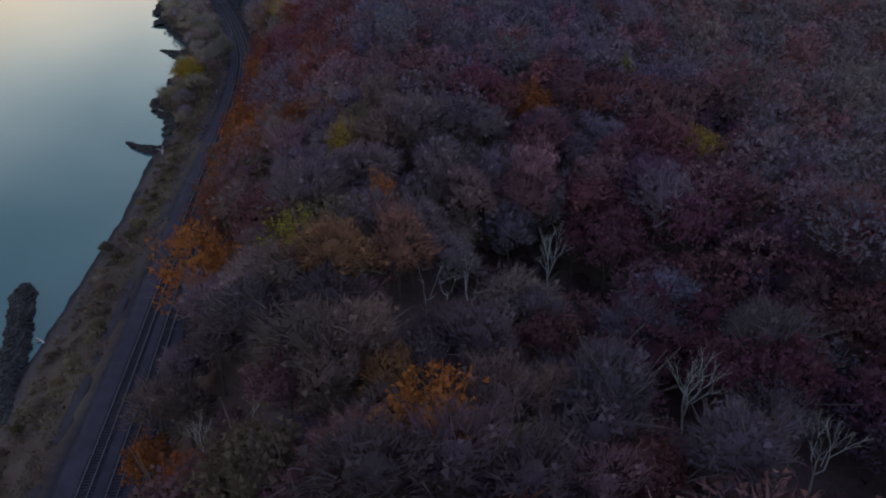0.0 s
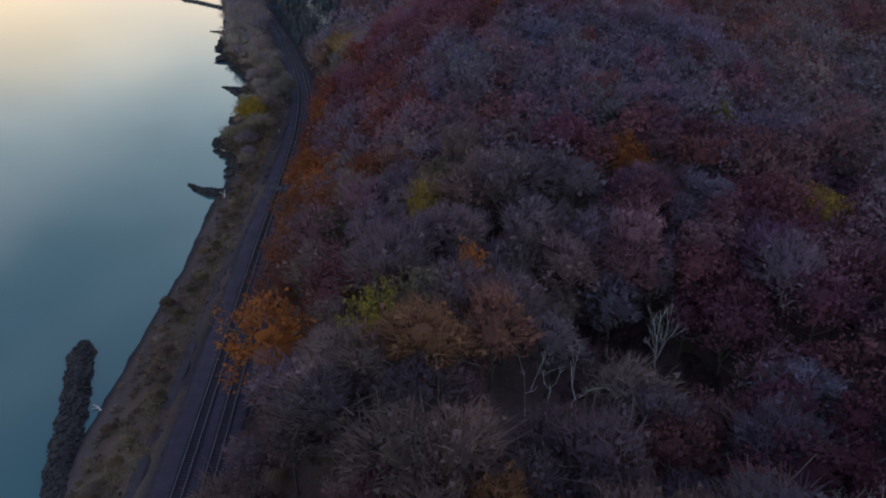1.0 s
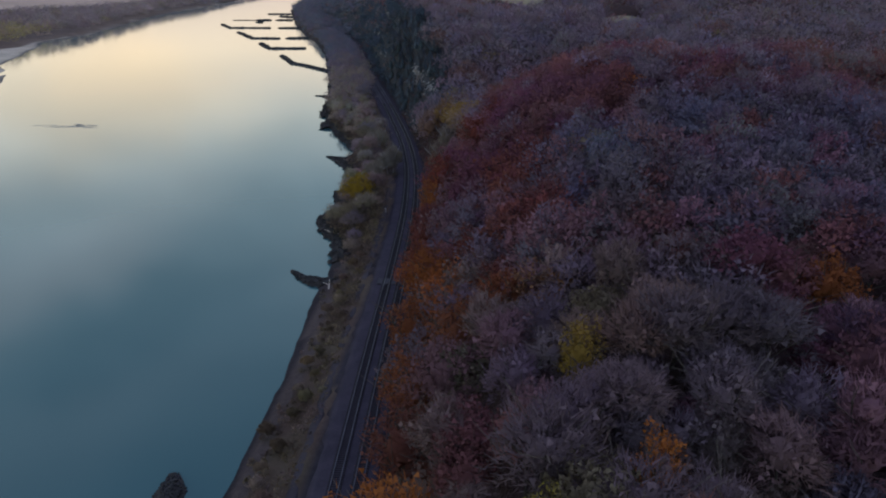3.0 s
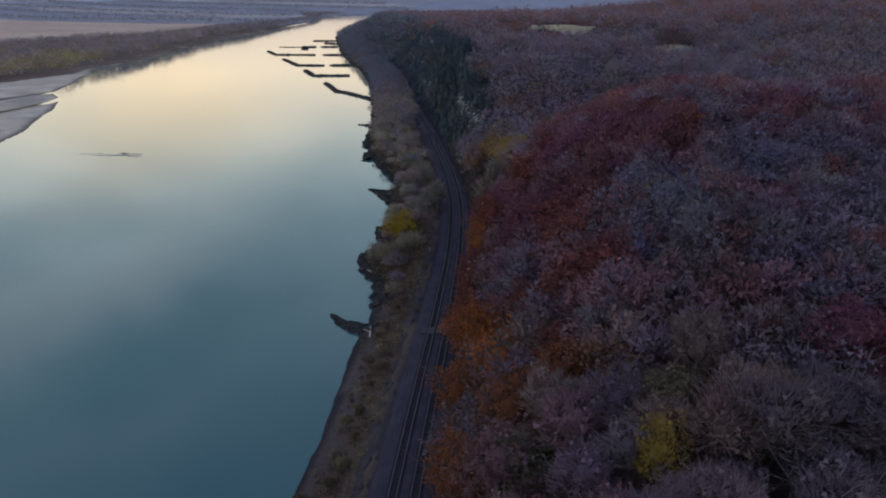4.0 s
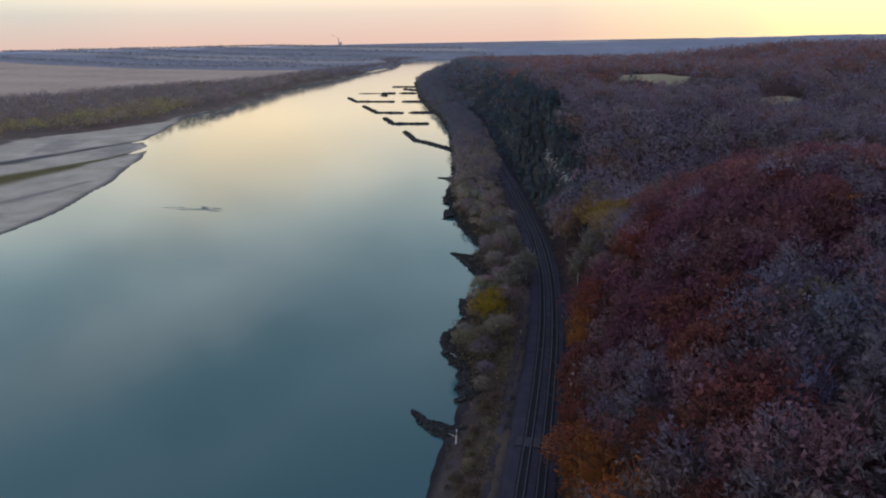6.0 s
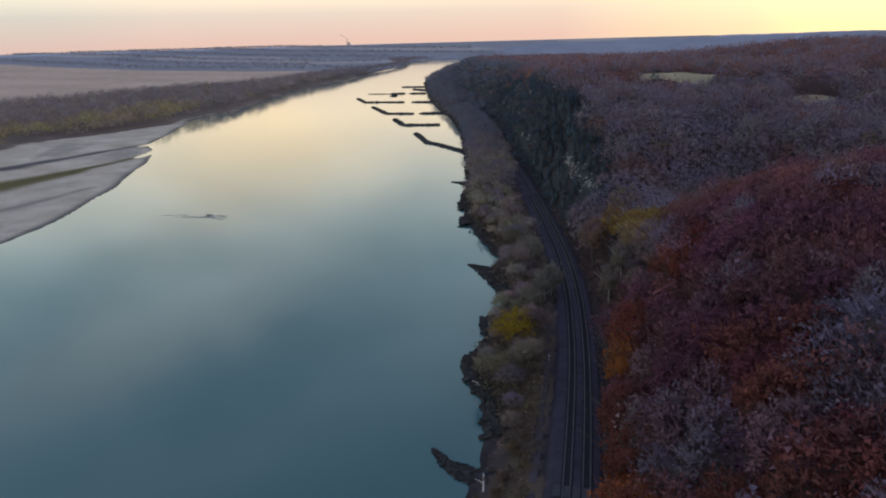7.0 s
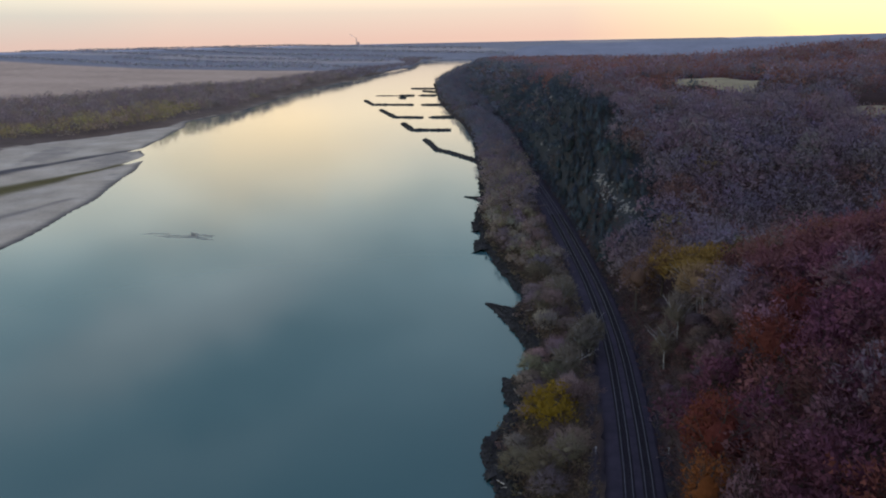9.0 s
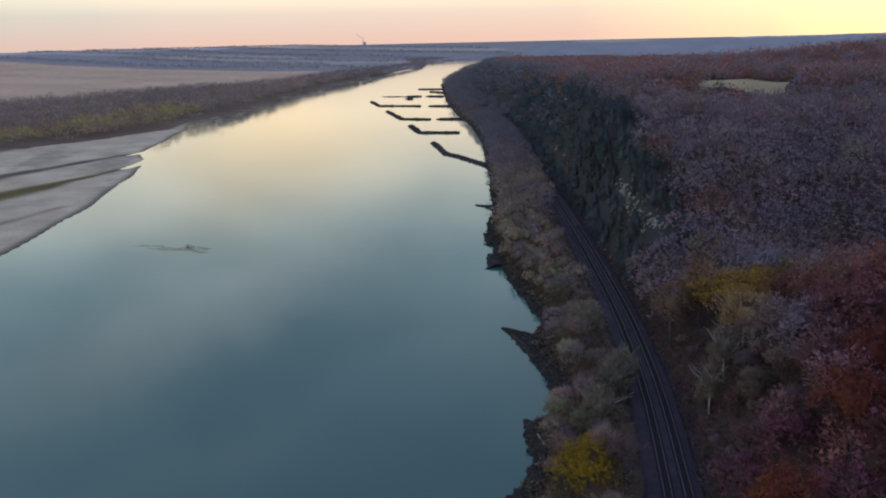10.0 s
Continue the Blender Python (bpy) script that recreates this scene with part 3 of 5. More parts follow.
# ---- limestone cliffs above the railway ----
def crag(x, y, z, size, seed, lean=0.25):
    """A stepped outcrop: stacked broken ledges."""
    rng = np.random.default_rng(seed)
    root = tagged(empty("limestone_crag", (x, y, z)), "pale weathered limestone ledges breaking out of dark cedars", "rock outcrop", "limestone crags")
    zz = 0.0
    for k in range(int(rng.integers(4, 7))):
        h = size * rng.uniform(0.14, 0.32)
        w, d = size * rng.uniform(0.25, 0.5), size * rng.uniform(0.22, 0.75)
        n = 10
        a = np.sort(rng.uniform(0, 6.28, n))
        rad = rng.uniform(0.7, 1.15, n)
        ring = np.stack([np.cos(a) * rad * d / 2, np.sin(a) * rad * w / 2], 1) + np.array((lean * zz + rng.normal(0, size * 0.22), rng.normal(0, size * 0.10)))
        lo = np.c_[ring, np.full(n, zz) + rng.normal(0, 0.06 * h, n)]
        hi = np.c_[ring * rng.uniform(0.82, 1.02) + rng.normal(0, 0.03 * size, (n, 2)), np.full(n, zz + h) + rng.normal(0, 0.14 * h, n)]
        cen = np.array([[ring[:, 0].mean(), ring[:, 1].mean(), zz + h * 1.05]])
        v = np.concatenate([lo, hi, cen])
        i = np.arange(n)
        j = (i + 1) % n
        f = np.concatenate([np.stack([i, j, j + n], 1), np.stack([i, j + n, i + n], 1), np.stack([i + n, j + n, np.full(n, 2 * n)], 1)])
        mesh_object("ledge", v, f, LIMESTONE, root, smooth=False)
        zz += h * rng.uniform(0.8, 1.3)
    return root


CRAGS = [(-136.3, 616.5, 3.5), (-134.5, 607.4, 3.0), (-132.0, 598.1, 4.0), (-128.9, 587.7, 4.5), (-126.7, 579.3, 4.5), (-123.6, 569.9, 4.0), (-121.6, 567.8, 3.5), (-118.3, 564.7, 3.0),
         (-132.7, 596.5, 2.6), (-130.3, 587.6, 3.2), (-125.5, 569.6, 2.6), (-139.5, 599.6, 3.0), (-137.9, 589.1, 2.4), (-206.7, 895.7, 7.0), (-203.5, 890.0, 5.0),
         (-181.3, 775.4, 5.0), (-172.1, 739.5, 4.0), (-146.1, 655.6, 4.0), (-144.1, 646.1, 3.0), (-176.6, 778.7, 4.0), (-162.9, 709.9, 3.0)]
CRAGS[:8] = [(x, y, size * 0.75) for x, y, size in CRAGS[:8]]
STREAK = CRAGS[:8]
draw = random.Random(9)
for (xa, ya, sa), (xb, yb, sb) in zip(STREAK, STREAK[1:]):
    for s in (0.15, 0.3, 0.45, 0.6, 0.75, 0.9):
        CRAGS.append((xa + (xb - xa) * s + draw.gauss(0, 1.1), ya + (yb - ya) * s + draw.gauss(0, 1.0), draw.uniform(0.9, 2.6)))
for k in range(44):          # broken rock showing all along the cliff
    y = draw.uniform(572, 960)
    CRAGS.append((float(np.interp(y, RAIL_Y, RAIL_X)) + draw.uniform(11, 23) + (y - 572) * 0.01, y, draw.choice((1.6, 2.2, 3.0, 4.6)) * (1 + (y - 572) / 600)))
for k, (x, y, size) in enumerate(CRAGS):
    crag(x, y, float(land(x, y)) - 0.6, size * 0.72, 50 + k)


# ---- trees ----
GREY, LILAC, TAN = (0.138, 0.106, 0.104), (0.138, 0.102, 0.112), (0.180, 0.128, 0.100)
RUST, MAROON, ORANGE = (0.140, 0.065, 0.056), (0.114, 0.049, 0.056), (0.300, 0.110, 0.032)
# cedar green is lifted towards blue, with haze put into the colour
YELLOW, OLIVE, CEDAR = (0.290, 0.190, 0.040), (0.150, 0.120, 0.070), (0.066, 0.084, 0.100)
SCRUB, COOL = (0.105, 0.080, 0.062), (0.120, 0.108, 0.120)
# far woods' slate, lilac, mauve and grey: haze put into the tree colour
PLUM, HAZE_SLATE = (0.086, 0.049, 0.058), (0.122, 0.128, 0.156)
HAZE_LILAC, HAZE_MAUVE, HAZE_GREY = (0.178, 0.146, 0.182), (0.190, 0.140, 0.160), (0.194, 0.157, 0.162)
BROWN, PINK, PALE = (0.145, 0.082, 0.074), (0.195, 0.105, 0.105), (0.230, 0.185, 0.140)


def tube(points, r0, r1, sides=5):
    p = np.asarray(points, float)
    n = len(p)
    t = np.gradient(p, axis=0)
    t /= np.linalg.norm(t, axis=1)[:, None] + 1e-9
    ref = np.where(np.abs(t[:, 2:3]) > 0.9, np.array([[1.0, 0, 0]]), np.array([[0, 0, 1.0]]))
    a = np.cross(t, ref)
    a /= np.linalg.norm(a, axis=1)[:, None] + 1e-9
    b = np.cross(t, a)
    ang = np.arange(sides) / sides * 6.2832
    r = np.linspace(r0, r1, n)[:, None, None]
    v = p[:, None, :] + r * (a[:, None, :] * np.cos(ang)[None, :, None] + b[:, None, :] * np.sin(ang)[None, :, None])
    i = np.arange(n - 1)[:, None] * sides + np.arange(sides)[None, :]
    j = np.arange(n - 1)[:, None] * sides + (np.arange(sides)[None, :] + 1) % sides
    return v.reshape(-1, 3), np.stack([i, j, j + sides, i + sides], -1).reshape(-1, 4)


def joined(pieces):
    vs, fs, k = [], [], 0
    for v, f in pieces:
        vs.append(v)
        fs.append(f + k)
        k += len(v)
    return np.concatenate(vs), np.concatenate(fs)


def limbs(rng, H, R, fork=0.32, n=7, deep=False, stout=1.0, lift=1.0):
    """Trunk and limbs of a tree H high with a crown R wide: tubes, and the limb ends."""
    top = np.array((rng.normal(0, 0.06 * H), rng.normal(0, 0.06 * H), H * 0.72))
    q = np.array((rng.normal(0, 0.03 * H), rng.normal(0, 0.03 * H), H * fork))
    pieces = [tube([(0, 0, -0.8), q * 0.5, q, (q + top) / 2 + rng.normal(0, 0.02 * H, 3), top], 0.021 * H * stout, 0.006 * H * stout, 6)]
    ends = [top]
    for k in range(n):
        s = rng.uniform(0.0, 0.75)
        b = q + (top - q) * s
        a = 6.2832 * (k / n) + rng.normal(0, 0.3)
        reach = R * rng.uniform(0.55, 0.95) * (1 - 0.35 * s) / lift ** 0.6
        e = b + np.array((math.cos(a) * reach, math.sin(a) * reach, H * rng.uniform(0.18, 0.42) * lift * (1 - 0.4 * s)))
        m = (b + e) / 2 + np.array((0, 0, -0.03 * H)) + rng.normal(0, 0.02 * H, 3)
        pieces.append(tube([b, m, e], 0.010 * H * stout, 0.004 * H * stout, 4))
        ends.append(e)
        for _ in range(3 if deep else 2):
            d = (e - b) * rng.uniform(0.3, 0.55) + rng.normal(0, 0.10 * H, 3) * np.array((1, 1, 0.6))
            e2 = e + d * np.array((1, 1, 0.6)) + np.array((0, 0, 0.05 * H))
            st = m + (e - m) * rng.uniform(0.1, 0.9)
            pieces.append(tube([st, (st + e2) / 2 + rng.normal(0, 0.012 * H, 3), e2], 0.005 * H * stout, 0.0022 * H * stout, 3))
            ends.append(e2)
            if deep:
                for _ in range(3):
                    e3 = e2 + rng.normal(0, 0.085 * H, 3) + np.array((0, 0, 0.07 * H)) + (e2 - b) * 0.12
                    st3 = st + (e2 - st) * rng.uniform(0.3, 1.0)
                    pieces.append(tube([st3, (st3 + e3) / 2 + rng.normal(0, 0.01 * H, 3), e3], 0.0030 * H, 0.0012 * H, 3))
                    for _ in range(2):
                        e4 = e3 + rng.normal(0, 0.05 * H, 3) + np.array((0, 0, 0.04 * H))
                        pieces.append(tube([(st3 + e3) / 2, e4], 0.0019 * H, 0.0008 * H, 3))
    return joined(pieces), ends


def ico(level):
    bm = bmesh.new()
    bmesh.ops.create_icosphere(bm, subdivisions=level, radius=1.0)
    v = np.array([p.co[:] for p in bm.verts])
    f = np.array([[p.index for p in q.verts] for q in bm.faces])
    bm.free()
    return v, f


ICO = {1: ico(1), 2: ico(2), 3: ico(3)}


def unit(v):
    return v / (np.linalg.norm(v, axis=-1, keepdims=True) + 1e-9)


def swell(d, ph):
    """How far a crown bulges in the directions d (n, k, 3); ph (n, 1, 3) makes every crown its own."""
    return 1 + 0.20 * np.sin(3.3 * d + ph).sum(-1) / 1.7 + 0.12 * np.sin(7.1 * d[..., [1, 2, 0]] + 2.3 * ph).sum(-1) / 1.7


def crowns(rng, places, heights, radii, level, sprays, per, leaf, twig, low=0.42, fill=0.55, cone=False, slim=0.085):
    """Crowns as domes of branch ends, each a fan of twigs or leaves round a massed heart of inner twigs.

    Returns verts, triangles, normals and the number of verts that each crown takes of heart and of leaves."""
    P, H, R = np.asarray(places, float), np.asarray(heights, float)[:, None], np.asarray(radii, float)[:, None]
    N = len(P)
    ph = rng.uniform(0, 6.28, (N, 1, 3))
    half = H * (1 - low) * 0.5
    mid = P[:, None, :] + np.stack([0 * H, 0 * H, H * low + half], -1)

    def shape(d, r):
        """From directions and reach to places on the crown."""
        out = np.stack([d[..., 0] * R, d[..., 1] * R, np.where(d[..., 2] < 0, d[..., 2] * 0.8, d[..., 2]) * half], -1) * r[..., None]
        if cone:
            k = np.clip(0.62 - 0.62 * out[..., 2] / half, 0.04, 1.3) ** 0.85
            out[..., :2] *= k[..., None]
        return mid + out
    parts_v, parts_f, parts_n, at = [], [], [], 0
    nh = 0
    if level:
        v0, f0 = ICO[level]
        nh = len(v0)
        d = np.broadcast_to(v0, (N, nh, 3))
        v = shape(d, fill * swell(d, ph) * rng.uniform(0.92, 1.08, (N, nh)))
        parts_v.append(v.reshape(-1, 3))
        parts_f.append((f0[None] + (np.arange(N) * nh)[:, None, None]).reshape(-1, 3))
        parts_n.append(unit(d + np.array((0, 0, 0.35)) + rng.normal(0, 0.20, d.shape)).reshape(-1, 3))
        at = N * nh
    # branch ends spread evenly over the dome, then twigs fanning from each
    k = np.arange(sprays) + 0.5
    z = 1 - 1.45 * k / sprays
    a = k * 2.39996
    flat = np.sqrt(np.clip(1 - z * z, 0, 1))
    c = np.stack([np.cos(a) * flat, np.sin(a) * flat, z], -1)[None] + rng.normal(0, 0.10, (N, sprays, 3))
    c = unit(c)
    reach = swell(c, ph) * rng.uniform(0.66, 1.08, (N, sprays))
    c2, r2 = np.repeat(c, per, axis=1), np.repeat(reach, per, axis=1)
    n = sprays * per
    d = unit(c2 + rng.normal(0, 0.55 / math.sqrt(sprays) + 0.05, (N, n, 3)))
    p = shape(d, r2 * rng.uniform(0.74, 1.10, (N, n)))
    thin = rng.uniform(0, 1, (N, n)) < twig
    size = rng.uniform(leaf[0], leaf[1], (N, n)) * rng.uniform(0.7, 1.0, (N, n))
    grow = unit(c2 * np.array((1, 1, 0.8)) + np.array((0, 0, -0.1 if cone else 0.35)) + rng.normal(0, 0.42, (N, n, 3)))
    any_way = unit(rng.normal(0, 1, (N, n, 3)))
    b = np.where(thin[..., None], grow, any_way)
    s = unit(np.cross(b, any_way[:, ::-1] + 0.3 * d))
    la, lb = np.where(thin, size * slim, size * 0.42)[..., None], np.where(thin, size * 1.9, size * 0.75)[..., None]
    soft = unit(d * 0.8 + 0.15 * b + np.array((0, 0, 0.50)) + rng.normal(0, 0.12, d.shape))
    s = np.where((np.cross(s, b) * soft).sum(-1, keepdims=True) < 0, -s, s)
    v = np.stack([p - s * la - b * lb * 0.5, p + s * la - b * lb * 0.5, p + b * lb * 0.5], 2)
    parts_v.append(v.reshape(-1, 3))
    parts_f.append(np.arange(3 * N * n).reshape(-1, 3) + at)
    parts_n.append(np.repeat(soft.reshape(-1, 3), 3, axis=0))
    return np.concatenate(parts_v), np.concatenate(parts_f), np.concatenate(parts_n), nh, 3 * n


def make_tree(name, seed, H, R, kind, label, category, group, bark=BARK, low=0.40):
    """A tree at the origin: trunk with limbs, and a crown of many leaves or twigs."""
    rng = np.random.default_rng(seed)
    root = tagged(empty(name), label, category, group)
    (v, f), ends = limbs(rng, H, R)
    mesh_object("trunk", v, f, bark, root)
    k = min(1.5, max(0.40, (R / 5.0) ** 0.7))
    # level of the heart, sprays, twigs in each, their size, share of twigs, fill
    level, sprays, per, leaf, twig, fill = {"cedar": (2, 44, 16, (0.45, 0.95), 0.6, 0.50), "bare": (2, 80, 26, (0.60, 1.25), 0.93, 0.36), "thin": (1, 54, 26, (0.60, 1.20), 1.0, 0.20),
                                            "leafy": (2, 84, 26, (0.45, 0.95), 0.50, 0.40)}[kind]
    v, f, soft, _, _ = crowns(rng, [(0, 0, 0)], [H], [R], level, sprays, per, (leaf[0] * k, leaf[1] * k), twig, 0.08 if kind == "cedar" else low, fill, kind == "cedar")
    mesh_object("crown", v, f, LEAF, root, normals=soft)
    return root


def forked(rng, H, R, lean, stems):
    """A leafless tree: a trunk that forks again and again into a fan of fine twigs."""
    pieces = []

    def grow(p, d, length, r, depth):
        e = p + d * length
        m = (p + e) / 2 + rng.normal(0, 0.05 * length, 3)
        pieces.append(tube([p, m, e], r, r * 0.62, 6 if depth == 0 else (4 if depth < 3 else 3)))
        if depth == 4:
            return
        n = stems if depth == 0 else (3 if depth < 3 else 5)
        a0 = rng.uniform(0, 6.28)
        side = unit(np.cross(d, np.array((0.3, 0.9, 0.2))))
        up = np.cross(side, d)
        for k in range(n):
            a = a0 + 6.283 * k / n + rng.normal(0, 0.35)
            w = rng.uniform(0.24, 0.48) * (0.8 if depth == 0 else 1.0)
            q = unit(d + (side * math.cos(a) + up * math.sin(a)) * w * (1.1 if depth else R / (0.30 * H)) + np.array((0, 0, 0.14)))
            st = e if depth == 0 or k == 0 else p + (e - p) * rng.uniform(0.45, 1.0)
            grow(st, q, length * rng.uniform(0.58, 0.86) * (0.9 if depth == 0 else 1.0), r * (0.60 if depth == 0 else 0.48), depth + 1)
    grow(np.array((0, 0, -0.6)), unit(np.array((lean[0], lean[1], 1.0))), H * 0.36, 0.0125 * H, 0)
    return joined(pieces)


def make_dead(name, seed, H, R, label, group="pale dead trees", plain=False):
    rng = np.random.default_rng(seed)
    (v, f) = limbs(rng, H, R, 0.55, 2, False, 0.5)[0] if plain else forked(rng, H, R, rng.normal(0, 0.10, 2), 3)
    root = tagged(empty(name), label, "tree", group)
    mesh_object("trunk", v, f, PALE_BARK, root)
    return root


def put(ob, x, y, z, turn=0.0, size=1.0, tall=1.0, tint=None):
    ob.matrix_basis = pose(x, y, z, 0, 0, turn) @ Matrix.Diagonal((size, size, size * tall, 1))
    if tint is not None:
        for c in ob.children:
            c.color = (*tint, 1)


def shade(rng, c, spread_by=0.12):
    k = math.exp(rng.normal(0, spread_by))
    return tuple(min(0.8, max(0.01, v * k * math.exp(rng.normal(0, 0.04)))) for v in c)


def hazed(c):
    """Dull crowns get a mauve veil of haze in their colour; bright leaves keep theirs."""
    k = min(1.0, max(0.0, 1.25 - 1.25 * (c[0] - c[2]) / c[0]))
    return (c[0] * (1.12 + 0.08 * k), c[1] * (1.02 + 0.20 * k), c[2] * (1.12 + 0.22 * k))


# zones of the wood: share of each colour
def palette(u, y):
    if u < -5:
        return [((0.265, 0.205, 0.172), 3), ((0.270, 0.228, 0.180), 3), ((0.225, 0.178, 0.182), 2), ((0.215, 0.150, 0.140), 1.4), ((0.235, 0.205, 0.135), 1.6)]
    if y < 375:
        if u < 26:
            return [(RUST, 2.5), (ORANGE, 0.8), (TAN, 2.2), (GREY, 2), (BROWN, 2), (OLIVE, 0.8)]
        if y > 318 and u < 40:
            return [((0.142, 0.050, 0.048), 3.4), ((0.170, 0.066, 0.046), 3.0), (BROWN, 1.4), (PLUM, 1.0), (GREY, 0.8), (ORANGE, 0.4)]
        if y > 318 and u < 70:
            return [(PLUM, 1.4), (GREY, 3.0), (COOL, 2.0), (LILAC, 1.0), (BROWN, 1.2), (OLIVE, 0.6), (RUST, 0.9)]
        if u < 66:
            return [(OLIVE, 1.6), (TAN, 3.4), (GREY, 3.6), (LILAC, 0.9), (PINK, 1.2), (RUST, 0.8), ((0.205, 0.110, 0.055), 0.7)]
        if y < 300 and u < 130:
            # darker trees, with the valley's shadow also put into their colours
            return [(PLUM, 3.0), (LILAC, 1.6), (MAROON, 2.2), (RUST, 1.0), (BROWN, 2.2), (GREY, 1.6), (PINK, 0.9)]
        return [(COOL, 3), (LILAC, 3), (GREY, 2), (PINK, 1.0), (RUST, 1.0), (MAROON, 1.2), (PLUM, 0.8)]
    if y < 500:
        if y > 426 and u < 34:
            return [(GREY, 2.2), (BROWN, 2), (LILAC, 1.6), (PINK, 1.0), (RUST, 1.0), (TAN, 0.8)]
        if u < 70:
            return [(MAROON, 4), (RUST, 3), (BROWN, 1.3), (GREY, 1.0), (ORANGE, 0.35)]
        return [(MAROON, 2.6), (RUST, 1.5), (PLUM, 1.6), (GREY, 1.6), (LILAC, 1.5), (BROWN, 1.4)]
    if 560 < y < 1100 and u < 27 + 6 * math.sin(y * 0.05) + 3 * math.sin(y * 0.171):
        return [(CEDAR, 5), (GREY, 1.0), (HAZE_GREY, 0.5), (BROWN, 0.5)]
    if y < 700:
        return [(HAZE_LILAC, 4.0), (HAZE_MAUVE, 3.5), (HAZE_GREY, 2.4), ((0.165, 0.100, 0.098), 1.0), ((0.175, 0.092, 0.080), 0.5), (OLIVE, 0.3), (CEDAR, 0.3)]
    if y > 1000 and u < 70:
        return [(HAZE_SLATE, 4), (CEDAR, 1.5), (GREY, 1.5)]
    return [((0.180, 0.108, 0.104), 2.2), (HAZE_LILAC, 2.0), ((0.200, 0.100, 0.084), 1.8), (HAZE_MAUVE, 1.4), ((0.160, 0.078, 0.082), 0.8), (CEDAR, 0.6)]


def pick(rng, options, x=None, y=None):
    """One colour of the zone; neighbours tend to be alike."""
    w = np.array([o[1] for o in options])
    if x is not None:
        v = 0.5 + 0.62 * float(waves(np.array(x + 7.0), np.array(y), 41.0)) + rng.normal(0, 0.11)
        return options[min(len(w) - 1, int(np.searchsorted(np.cumsum(w) / w.sum(), v % 1.0)))][0]
    return options[int(rng.choice(len(options), p=w / w.sum()))][0]


